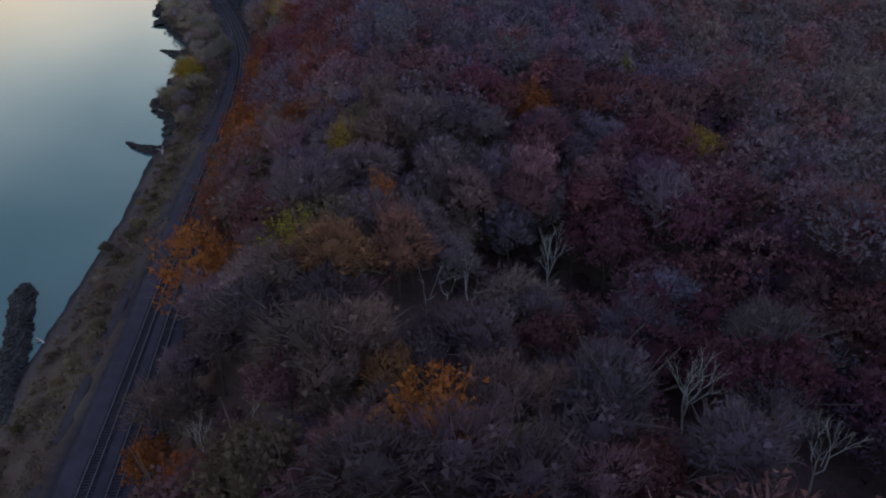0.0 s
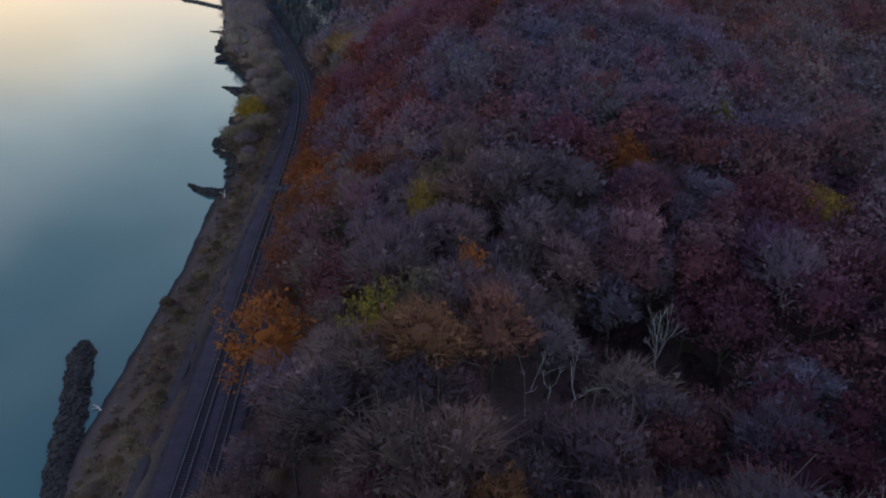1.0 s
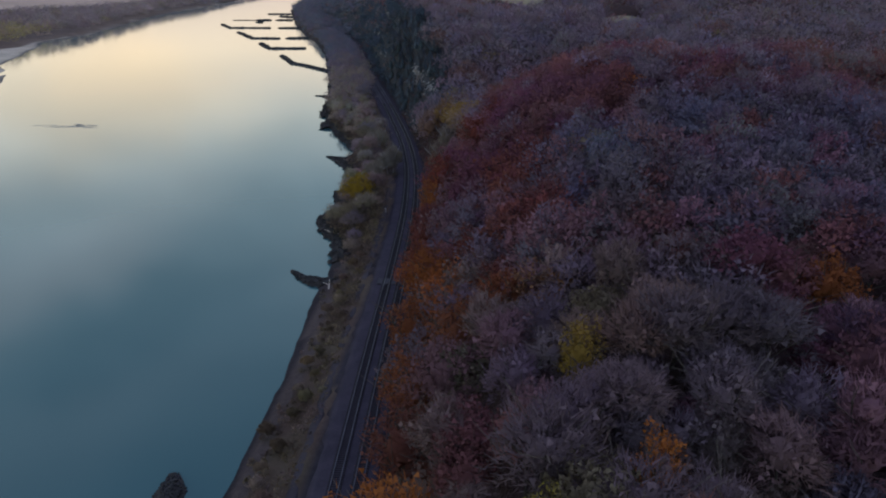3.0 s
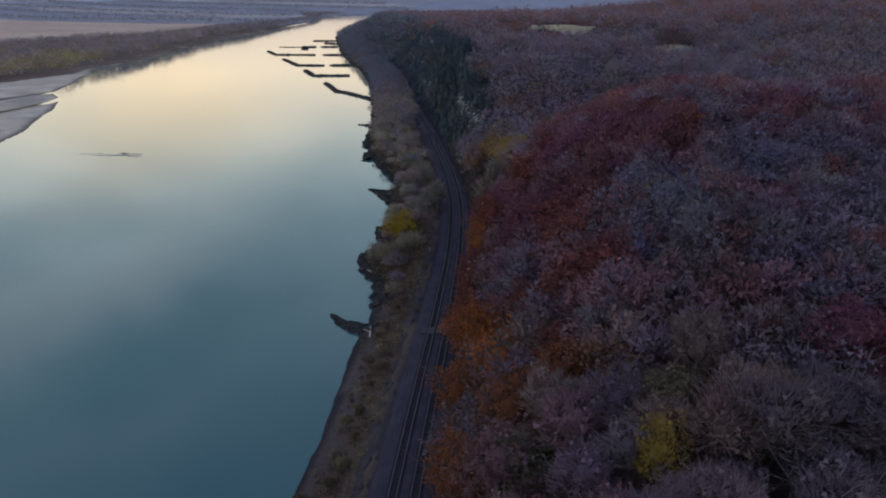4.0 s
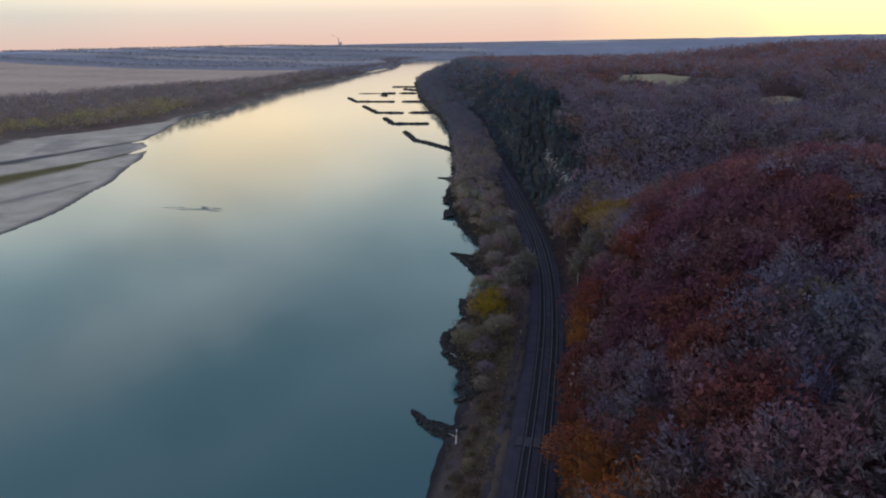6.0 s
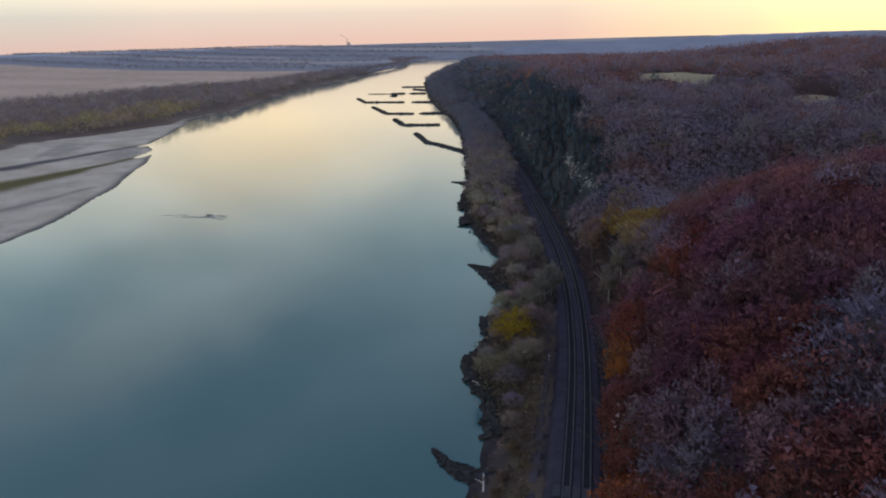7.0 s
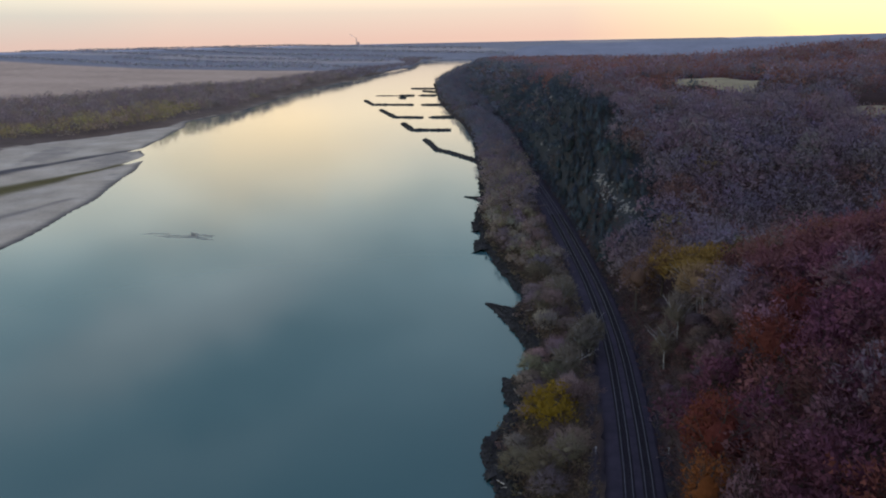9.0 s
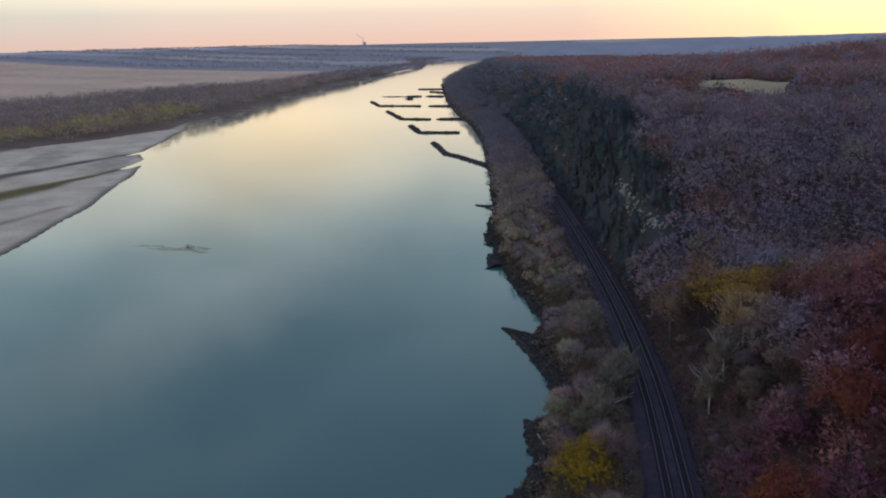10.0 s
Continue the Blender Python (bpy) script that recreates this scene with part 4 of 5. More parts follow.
# trees that stand out: x, y, top, crown width, kind, colour, label
MARKED = [
    (-97.6, 248.0, 30.5, 15.5, "leafy", ORANGE, "broad orange oak beside the railway"),
    (-74.6, 269.0, 41.5, 6.5, "leafy", YELLOW, "small yellow maple among bare crowns"),
    (-68.3, 247.5, 39.5, 7.0, "leafy", ORANGE, "small orange maple among bare crowns"),
    (-81.9, 237.5, 36.8, 8.0, "leafy", (0.22, 0.18, 0.035), "yellow-green tree among bare crowns"),
    (-65.3, 235.0, 39.4, 11.0, "bare", (0.22, 0.11, 0.085), "pinkish-brown oak with thin leaves"),
    (-0.3, 270.5, 40.3, 10.0, "leafy", YELLOW, "bright yellow tree in the valley wood"),
    (-3.0, 312.0, 45.5, 7.0, "leafy", (0.20, 0.18, 0.05), "yellow-green tree in the valley wood"),
    (-32.6, 289.5, 44.0, 11.0, "leafy", (0.24, 0.085, 0.03), "orange-brown oak on the slope"),
    (-14.7, 298.0, 46.0, 12.0, "leafy", MAROON, "dark red oak on the slope"),
    (-64.8, 194.5, 38.0, 13.0, "leafy", (0.25, 0.096, 0.030), "orange-brown oak at the slope's foot"),
    (-85.7, 203.0, 21.5, 7.0, "leafy", ORANGE, "orange maple near the railway"),
    (-92.9, 205.4, 19.0, 9.0, "leafy", (0.22, 0.07, 0.03), "rust-red maple near the railway"),
    (-101.5, 328.0, 28.0, 12.0, "leafy", (0.25, 0.088, 0.026), "orange tree leaning over the railway edge"),
    (-106.0, 393.0, 26.5, 9.5, "leafy", ORANGE, "orange maple beside the railway"),
    (-103.6, 403.0, 32.6, 11.0, "leafy", (0.165, 0.048, 0.036), "red oak above the railway"),
    (-104.5, 412.0, 28.0, 10.0, "leafy", (0.190, 0.064, 0.034), "red-orange oak above the railway"),
    (-86.0, 295.0, 38.0, 12.0, "leafy", (0.20, 0.070, 0.032), "rust-orange oak on the spur"),
    (-92.8, 294.0, 31.0, 11.0, "leafy", (0.20, 0.078, 0.036), "rust-brown oak on the spur's edge"),
    (-89.4, 331.0, 34.5, 11.0, "leafy", (0.165, 0.058, 0.040), "red-brown oak on the spur's edge"),
    (-85.5, 308.0, 35.5, 10.0, "leafy", (0.160, 0.058, 0.042), "red-brown oak on the spur"),
    (-101.5, 501.0, 32.5, 19.0, "leafy", (0.270, 0.172, 0.050), "golden-brown cottonwood beside the railway"),
    (-94.5, 512.0, 30.0, 10.0, "leafy", (0.250, 0.150, 0.040), "golden cottonwood beside the railway"),
    (-85.0, 520.0, 31.0, 8.5, "leafy", (0.150, 0.130, 0.050), "yellow-green tree at the ravine's mouth"),
    (-103.6, 311.0, 24.0, 10.0, "leafy", (0.235, 0.088, 0.034), "rust-orange oak leaning over the railway edge"),
    (-104.6, 341.0, 25.0, 11.0, "leafy", (0.205, 0.070, 0.036), "rust-red oak leaning over the railway edge"),
    (-105.4, 357.0, 24.0, 11.0, "leafy", (0.175, 0.062, 0.040), "red-brown oak leaning over the railway edge"),
    (-106.5, 374.0, 25.0, 11.0, "leafy", (0.160, 0.058, 0.042), "red-brown oak leaning over the railway edge"),
    (-100.5, 284.0, 27.0, 11.0, "leafy", (0.225, 0.085, 0.036), "rust-orange oak above the railway"),
    (-100.0, 268.0, 27.0, 11.0, "leafy", (0.170, 0.070, 0.045), "red-brown oak above the railway"),
    (-117.0, 506.0, 27.5, 12.0, "leafy", (0.190, 0.120, 0.090), "brown thin-leaved tree leaning towards the railway"),
    (-109.5, 507.5, 32.0, 14.0, "leafy", (0.215, 0.130, 0.060), "golden-brown cottonwood beside the railway"),
    (-100.5, 484.0, 31.0, 18.0, "bare", (0.290, 0.195, 0.105), "pale-limbed tree with thin golden leaves"),
    (-110.0, 462.0, 22.0, 7.5, "bare", (0.185, 0.150, 0.115), "pale thin-leaved tree beside the railway"),
    (-80.6, 525.0, 29.5, 8.0, "leafy", (0.160, 0.138, 0.050), "yellow-green tree at the ravine's mouth"),
    (-135.4, 455.0, 15.5, 11.0, "bare", (0.190, 0.162, 0.125), "pale grey-tan willow between river and railway"),
    (-132.0, 470.5, 15.5, 11.0, "bare", (0.180, 0.158, 0.128), "pale grey-tan willow between river and railway"),
    (-146.0, 502.0, 14.0, 10.0, "bare", (0.215, 0.180, 0.140), "pale grey-tan willow at the water's edge"),
    (-137.1, 427.0, 18.2, 12.0, "leafy", (0.270, 0.180, 0.026), "bright yellow willow on the river bank"),
    (-141.8, 507.5, 18.0, 10.0, "bare", (0.205, 0.178, 0.135), "pale grey-green willow on the river bank"),
    (-106.5, 472.0, 27.0, 9.0, "bare", (0.205, 0.170, 0.135), "pale thin-leaved tree beside the railway"),
    (-85.4, 437.0, 44.0, 12.0, "leafy", (0.150, 0.046, 0.040), "deep red oak on the ridge"),
    (-92.4, 423.0, 43.0, 13.0, "leafy", (0.165, 0.052, 0.038), "red oak on the ridge's flank"),
    (-54.1, 423.0, 59.5, 12.0, "leafy", (0.140, 0.048, 0.042), "deep red oak on the ridge top"),
    (-19.6, 421.0, 64.0, 14.0, "leafy", (0.165, 0.060, 0.038), "rust-red oak on the ridge top"),
    (-130.5, 476.0, 17.5, 10.0, "bare", (0.180, 0.158, 0.122), "pale bare willow between river and railway"),
]
DEAD = [(-37.9, 244.6, 34.0, 6.0), (-31.2, 203.5, 38.5, 6.5), (-29.4, 197.0, 36.0, 4.6), (-19.8, 193.0, 35.5, 5.4), (-92.0, 210.8, 25.0, 5.0), (-86.5, 212.5, 31.0, 6.0),
        (-54.9, 227.5, 34.0, 6.0), (-58.8, 228.9, 33.0, 3.0), (-61.0, 229.5, 33.0, 3.0), (-101.0, 471.0, 31.0, 15.0), (-91.0, 502.0, 26.0, 8.0), (-141.0, 505.0, 17.0, 4.0)]


def tree_in(x, y, top):
    g = float(land(x, y))
    return g, max(4.0, top - g)


for k, (x, y, top, wide, kind, tint, label) in enumerate(MARKED):
    g, H = tree_in(x, y, top + (2.0 if 190 < y < 330 else 0.0))
    if kind == "leafy" and 255 < y < 400:
        tint = (tint[0] * 0.84, tint[1] * 0.84, tint[2] * 0.95)
    put(make_tree("tree", 300 + k, H, wide / 2, kind, label, "tree", "", PALE_BARK if kind == "bare" and y > 400 else BARK, 0.16), x, y, g, 37 * k, tint=tint)
for k, (x, y, top, wide) in enumerate(DEAD):
    g, H = tree_in(x, y, top)
    put(make_dead("dead_tree", 400 + k, H, wide * 0.72, "leafless tree with pale bleached limbs", "pale dead trees", 6 <= k <= 8), x, y, g, 50 * k)

TREES = {
    "bare": [make_tree("tree", 500 + k, 15.0, 5.2, "bare", "bare grey-brown hardwood with a twiggy crown", "tree", "bare hardwoods on the bluff") for k in range(5)],
    "leafy": [make_tree("tree", 520 + k, 14.5, 5.2, "leafy", "red-brown oak holding its autumn leaves", "tree", "autumn oaks on the bluff") for k in range(5)],
    "cedar": [make_tree("cedar_tree", 540 + k, 9.5, 2.6, "cedar", "dark green cedar on the rocky bluff", "cedar", "cedars on the bluff") for k in range(3)],
    "bank": [make_tree("tree", 560 + k, 11.5, 4.4, "thin", "thin grey-brown tree with sparse twigs near the railway", "tree", "thin trees by the line") for k in range(4)],
}
FIRST = {k: list(v) for k, v in TREES.items()}
SPOTS = [(m[0], m[1], m[3] * 0.36) for m in MARKED] + [(d[0], d[1], 3.0) for d in DEAD[:9]] + [(d[0] - 0.5, d[1] - 6.0, 2.8) for d in DEAD[:9]] + [(d[0] - 1.0, d[1] - 11.0, 1.0) for d in DEAD[1:6]] + [(d[0], d[1], 2.0) for d in DEAD[9:]]
SPOTS += [(m[0] - 1.5, m[1] - 9, 3.0) for m in MARKED if m[1] > 495 and m[0] > -120] + [(m[0] - 3, m[1] - 16, 2.0) for m in MARKED if m[1] > 495 and m[0] > -120]


def clear_of(x, y, r=2.2):
    return all((x - a) ** 2 + (y - b) ** 2 > (c + r) ** 2 for a, b, c in SPOTS)


FIELDS = [[(-97, 731), (-56, 717), (-42, 772), (-64, 784), (-93, 800)], [(-20, 680), (6, 668), (10, 686), (-14, 698)]]


def in_field(x, y):
    for poly in FIELDS:
        ok = False
        for (x0, y0), (x1, y1) in zip(poly, poly[1:] + poly[:1]):
            if (y0 > y) != (y1 > y) and x < (x1 - x0) * (y - y0) / (y1 - y0) + x0:
                ok = not ok
        if ok:
            return True
    return False


def set_tree(kind, x, y, turn, size, tall, tint):
    src = FIRST[kind]
    if src:
        ob = src.pop()
    else:
        pool = TREES[kind]
        ob = copy_thing(pool[int(turn * 7.0) % len(pool)], Matrix())
        ob.scale = (1, 1, 1)
    put(ob, x, y, float(land(x, y)) - 0.2, turn, size, tall, tint)


WAITING = []
BANK_SCRUB = []


def near_wood():
    rng = np.random.default_rng(11)
    n = {"bare": 0, "leafy": 0}
    for row, y in enumerate(np.arange(186, 470, 6.3)):
        for u in np.arange(9.5 + 3.4 * (row % 2), 128, 6.9):
            yy, uu = y + rng.normal(0, 1.2), u + rng.normal(0, 1.2)
            x = float(rail_x(yy)) + uu
            if not clear_of(x, yy):
                continue
            if 434 < yy < 502 and uu < 23:
                continue
            hollow = ((uu - 66) / 13) ** 2 + ((yy - 240) / 9) ** 2
            if hollow < 1:
                # plum tint carries the hollow's shade
                set_tree("bank", x, yy, rng.uniform(0, 360), rng.uniform(0.35, 0.7), rng.uniform(0.8, 1.1), shade(rng, PLUM, 0.2))
                continue
            c = pick(rng, palette(uu, yy), x, yy)
            bright = c in (RUST, MAROON, ORANGE, YELLOW, OLIVE, BROWN)
            k = float(np.interp(yy, [222, 232, 262, 275, 300, 390, 415], [0.62, 0.92, 1.0, 0.95, 0.92, 1.0, 1.25]))      # shade put into the colour: nearest crowns darkest, those past y 415 lightest
            c = (c[0] * k * 0.97, c[1] * k * 0.97, c[2] * k * 1.06)
            kind = "leafy" if bright else "bare"
            # mauve haze goes into the colour away from the near spur
            c = hazed(c) if uu > 62 or yy > 318 else (c[0] * 1.14, c[1] * 1.12, c[2] * 1.18)
            edge = 0.72 if uu < 14 else 1.0
            if yy > 300 or uu > 96 or n[kind] > 110:
                WAITING.append((x, yy, c))
                continue
            n[kind] += 1
            set_tree(kind, x, yy, rng.uniform(0, 360), edge * rng.uniform(0.72, 1.24), rng.uniform(0.9, 1.12), shade(rng, c))
    for _ in range(60):          # saplings in the hollow, its shade put into their plum tint
        a, k = rng.uniform(0, 6.28), math.sqrt(rng.uniform(0, 1))
        yy, uu = 244 + 14 * k * math.sin(a), 67 + 15 * k * math.cos(a)
        set_tree("bank", float(rail_x(yy)) + uu, yy, rng.uniform(0, 360), rng.uniform(0.25, 0.5), rng.uniform(0.8, 1.1), shade(rng, PLUM, 0.2))
    for d in DEAD[1:6]:          # low growth round the dead trees
        for _ in range(12):
            x, yy = d[0] + rng.normal(0, 3.2), d[1] - 6 + rng.normal(0, 4.5)
            set_tree("bank", x, yy, rng.uniform(0, 360), rng.uniform(0.25, 0.55), rng.uniform(0.8, 1.1), shade(rng, pick(rng, [(PLUM, 2), (GREY, 1), (BROWN, 1)]), 0.2))
    for y in np.arange(434, 506, 4.6):      # thin brushy trees on the open slope
        for u in np.arange(11.0, 25, 4.4):
            yy, uu = y + rng.normal(0, 1.2), u + rng.normal(0, 1.2)
            x = float(rail_x(yy)) + uu
            if clear_of(x, yy, -0.6) and rng.uniform() < 0.8:
                k = 0.36 + 0.5 * (uu - 10) / 15
                set_tree("bank", x, yy, rng.uniform(0, 360), k * rng.uniform(0.75, 1.25), rng.uniform(0.8, 1.1), shade(rng, hazed(pick(rng, [(GREY, 2), (BROWN, 2), (LILAC, 1), (TAN, 2)])), 0.2))
    for row, y in enumerate(np.arange(384, 640, 6.0)):
        lo, hi = float(shore_x(y)) + 7.5, float(rail_x(y)) - 12
        for x in np.arange(lo, hi, 6.2):
            xx, yy = x + rng.normal(0, 1.2), y + rng.normal(0, 1.4)
            if yy > 545 and clear_of(xx, yy, 1.0):
                BANK_SCRUB.append((xx, yy))
            elif clear_of(xx, yy, 1.0) and rng.uniform() < 0.86:
                set_tree("bank", xx, yy, rng.uniform(0, 360), rng.uniform(0.6, 1.15), rng.uniform(0.8, 1.15), shade(rng, pick(rng, palette(-15, yy)), 0.2))
    for y in np.arange(552, 700, 3.4):
        for u in np.arange(8.0, 31 + 4 * math.sin(y * 0.11), 3.4):
            yy, uu = y + rng.normal(0, 1), u + rng.normal(0, 1)
            x = float(rail_x(yy)) + uu
            if uu > 23 and rng.uniform() < (uu - 20) / 16:
                continue
            if any(abs(x - cx) < 1.6 and -10.5 < yy - cy < 1.5 for cx, cy, _ in CRAGS[:13]):
                continue
            # cedar tint made paler and bluer to carry the haze
            set_tree("cedar", x, yy, rng.uniform(0, 360), rng.uniform(0.75, 1.3), rng.uniform(0.8, 1.15), shade(rng, (0.080, 0.104, 0.124), 0.22))


near_wood()


# ---- woods beyond: crowns too many to count ----
def far_crowns(rng, places, tints, heights, radii, level, sprays, per, leaf, name, label, twig=0.75, low=0.18, fill=0.32, slim=0.13):
    """One mesh of many crowns."""
    v, f, soft, nh, nl = crowns(rng, places, heights, radii, level, sprays, per, leaf, twig, low, fill, False, slim)
    T = np.concatenate([np.repeat(tints, nh, axis=0), np.repeat(tints, nl, axis=0)])
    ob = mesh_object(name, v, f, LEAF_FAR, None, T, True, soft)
    return tagged(ob, label, "woods", kind="stuff")


def wood(seed, spots, name, label, level, sprays, per, leaf, H=(12, 17), R=(3.8, 5.4), colours=None, given=None, twig=0.6, gain=1.0, vary=0.08):
    rng = np.random.default_rng(seed)
    P, T = [], []
    for x, y in spots:
        u = x - float(rail_x(y))
        P.append((x, y, float(land(x, y)) - 0.3))
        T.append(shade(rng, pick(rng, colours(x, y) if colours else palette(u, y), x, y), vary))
    if given:
        T = [shade(rng, c) for c in given]
    P, T = np.array(P), np.array(T)
    cedar = T.max(1) < 0.116
    T = T * gain
    h, r = rng.uniform(*H, len(P)), rng.uniform(*R, len(P))
    h, r = np.where(cedar, h * 0.72, h), np.where(cedar, r * 0.7, r)
    return far_crowns(rng, P, T, h, r, level, sprays, per, leaf, name, label, twig)


def jittered(rng, y0, y1, u0, u1, gap, along=None):
    out = []
    for row, y in enumerate(np.arange(y0, y1, gap * 0.9)):
        for u in np.arange(u0 + gap * 0.5 * (row % 2), u1, gap):
            yy = y + rng.normal(0, gap * 0.2)
            out.append((float((along or rail_x)(yy)) + u + rng.normal(0, gap * 0.2), yy))
    return out


def build_woods():
    rng = np.random.default_rng(21)
    mid = []
    for x, y in jittered(rng, 470, 700, 9, 200, 6.5):
        u = x - float(rail_x(y))
        if clear_of(x, y) and not in_field(x, y) and not in_field(x, y + 12) and not (y < 502 and u < 23) and not (y > 554 and u < 27 + 4 * math.sin(y * 0.11) + rng.normal(0, 3)):
            mid.append((x, y))
    mid += jittered(rng, 190, 470, 131, 260, 7.4)
    mid += jittered(rng, 40, 182, 10, 130, 7.6)
    wood(30, [w[:2] for w in WAITING], "woods_on_ridge", "maroon and grey autumn woods over the ridge", 0, 60, 12, (0.70, 1.4), (13, 17), (4.6, 7.0), None, [w[2] for w in WAITING])
    wood(35, BANK_SCRUB, "willow_scrub", "thin grey-brown willow scrub on the bank", 2, 20, 12, (0.6, 1.2), (6, 11), (2.6, 4.2), lambda x, y: palette(-15, y), gain=1.1)
    wood(31, mid, "woods_on_bluff", "bare autumn woods covering the hillside, lilac-grey with haze", 0, 26, 10, (0.85, 1.6), (12, 17), (4.8, 7.4), gain=1.22)
    ridge = [p for p in jittered(rng, 700, 1080, 8, 330, 8.6) if not in_field(*p) and not in_field(p[0], p[1] + 13)] + jittered(rng, 470, 700, 203, 330, 8.5) + jittered(rng, 540, 1180, 333, 560, 11.5)
    wood(32, ridge, "woods_on_plateau", "dark russet and grey woods along the plateau", 0, 14, 6, (1.2, 2.3), (12, 17), (5.4, 8.0), gain=1.22)
    wood(39, [p for p in jittered(rng, 700, 1080, 7.5, 40, 5.2) if rng.uniform() > (p[0] - float(rail_x(p[1])) - 22) / 16], "cedars_on_cliff", "dark cedars clinging to the far cliff", 1, 6, 6, (1.0, 2.0), (8, 12), (2.4, 3.4), lambda x, y: [(CEDAR, 5), (GREY, 0.4)], gain=1.3)
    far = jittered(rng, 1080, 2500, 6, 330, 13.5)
    # far bluff: blue haze is part of the crowns' colour
    wood(33, far, "woods_far_bluff", "dim woods on the far bluff, blue-grey with haze", 1, 6, 4, (2.0, 3.6), (13, 19), (6.5, 9.5), gain=1.25)
    bank = jittered(rng, 640, 1100, 5, 30, 6.2, shore_x) + jittered(rng, 1100, 2900, 6, 70, 11, shore_x)
    # blue haze mixed into the crown colours, more of it upstream
    wood(34, bank, "woods_on_bank", "grey-brown riverside woods below the bluff, bluer with haze upstream", 0, 15, 9, (0.8, 1.6), (8, 15), (3.8, 6.2), lambda x, y: [((0.150, 0.155, 0.180), 0.3 + 4 * float(step(600, 1000, y))), (HAZE_LILAC, 1.6), (HAZE_GREY, 1.6)] + [(c, w * 0.9 * (1 - float(step(640, 900, y)))) for c, w in palette(-15, y)], gain=1.15)
    belt = []
    for y in np.arange(600, 1960, 10.0):
        front = float(far_x(y)) - float(np.interp(y, [700, 812, 922, 1000, 1075, 5200], [220, 168, 75, 26, 8, 8]))
        for x in np.arange(front - 6 - rng.uniform(0, 5), max(float(np.interp(y, BELT_Y, BELT_X)), -153 - 1.12 * (y - 282)), -10.5):
            belt.append((x, y))
    belt = [(x + rng.normal(0, 2), y + rng.normal(0, 2)) for x, y in belt]

    def belt_colours(x, y):
        front = float(far_x(y)) - x < float(np.interp(y, [700, 812, 922, 1000, 1075, 5200], [220, 168, 75, 26, 8, 8])) + 95
        if front and 640 < y < 1150:
            return [((0.30, 0.26, 0.13), 2.4), ((0.36, 0.31, 0.13), 1.6), ((0.30, 0.23, 0.19), 1.8), ((0.27, 0.22, 0.205), 1.8), ((0.26, 0.19, 0.15), 1.2)]
        return [((0.275, 0.230, 0.240), 4), ((0.245, 0.195, 0.205), 3), ((0.30, 0.24, 0.19), 1.2), ((0.25, 0.22, 0.13), 0.7)]
    wood(36, belt, "woods_on_flood_plain", "belt of brown and yellowing cottonwoods along the far bank", 0, 14, 8, (1.0, 2.1), (9, 22), (5.5, 10.0), belt_colours, vary=0.22)
    strip = [(float(far_x(y)) - d + rng.normal(0, 4), y + rng.normal(0, 4)) for y in np.arange(1900, 3350, 13) for d in np.arange(8, 95 + 60 * math.sin(y * 0.004), 14)]
    # haze is put into these pale lilac-brown colours
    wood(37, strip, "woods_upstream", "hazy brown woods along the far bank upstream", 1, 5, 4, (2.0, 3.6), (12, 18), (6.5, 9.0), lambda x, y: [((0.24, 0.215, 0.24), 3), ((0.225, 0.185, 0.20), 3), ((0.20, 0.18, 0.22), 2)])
    rows = []
    for run, x0, x1, deep in ((2620, -3600, -900, 3), (2900, -2600, -1300, 3), (3150, -3800, -1100, 4), (3500, -3600, -1000, 4), (3900, -3400, -700, 4), (4300, -3300, -900, 5)):
        for x in np.arange(x0, x1, 24):
            for k in range(deep):
                rows.append((x + rng.normal(0, 6), run - 0.35 * (x + 1500) + 24 * k + rng.normal(0, 8) + 30 * math.sin(x * 0.004)))
    # trees painted pale blue for the haze of distance
    wood(38, rows, "shelter_belts", "dim shelter belts across the flood plain, bluish with haze", 0, 3, 3, (6.0, 10.0), (10, 16), (10.0, 15.0), lambda x, y: [((0.260, 0.265, 0.310), 3), ((0.270, 0.255, 0.290), 2)])


build_woods()


# ---- meadows on the plateau ----
def meadow(poly, seed):
    xs = np.linspace(min(p[0] for p in poly), max(p[0] for p in poly), 40)
    ys = np.linspace(min(p[1] for p in poly), max(p[1] for p in poly), 60)
    X, Y = np.meshgrid(xs, ys)
    v = np.stack([X, Y, land(X, Y) + 0.35], -1).reshape(-1, 3)
    f = grid_faces(40, 60)
    mid = v[f].mean(1)
    f = f[[in_field(float(p[0]), float(p[1])) for p in mid]]
    tagged(mesh_object("meadow", v, f, MEADOW), "pale mown meadow in a clearing on the plateau", "meadow", "clearings on the plateau", "structure")


MEADOW = mottled("dry_meadow_grass", [(0.3, (0.19, 0.160, 0.100)), (0.7, (0.29, 0.245, 0.165))], 0.05, 1.2, 0.95)
for k, poly in enumerate(FIELDS):
    meadow(poly, k)


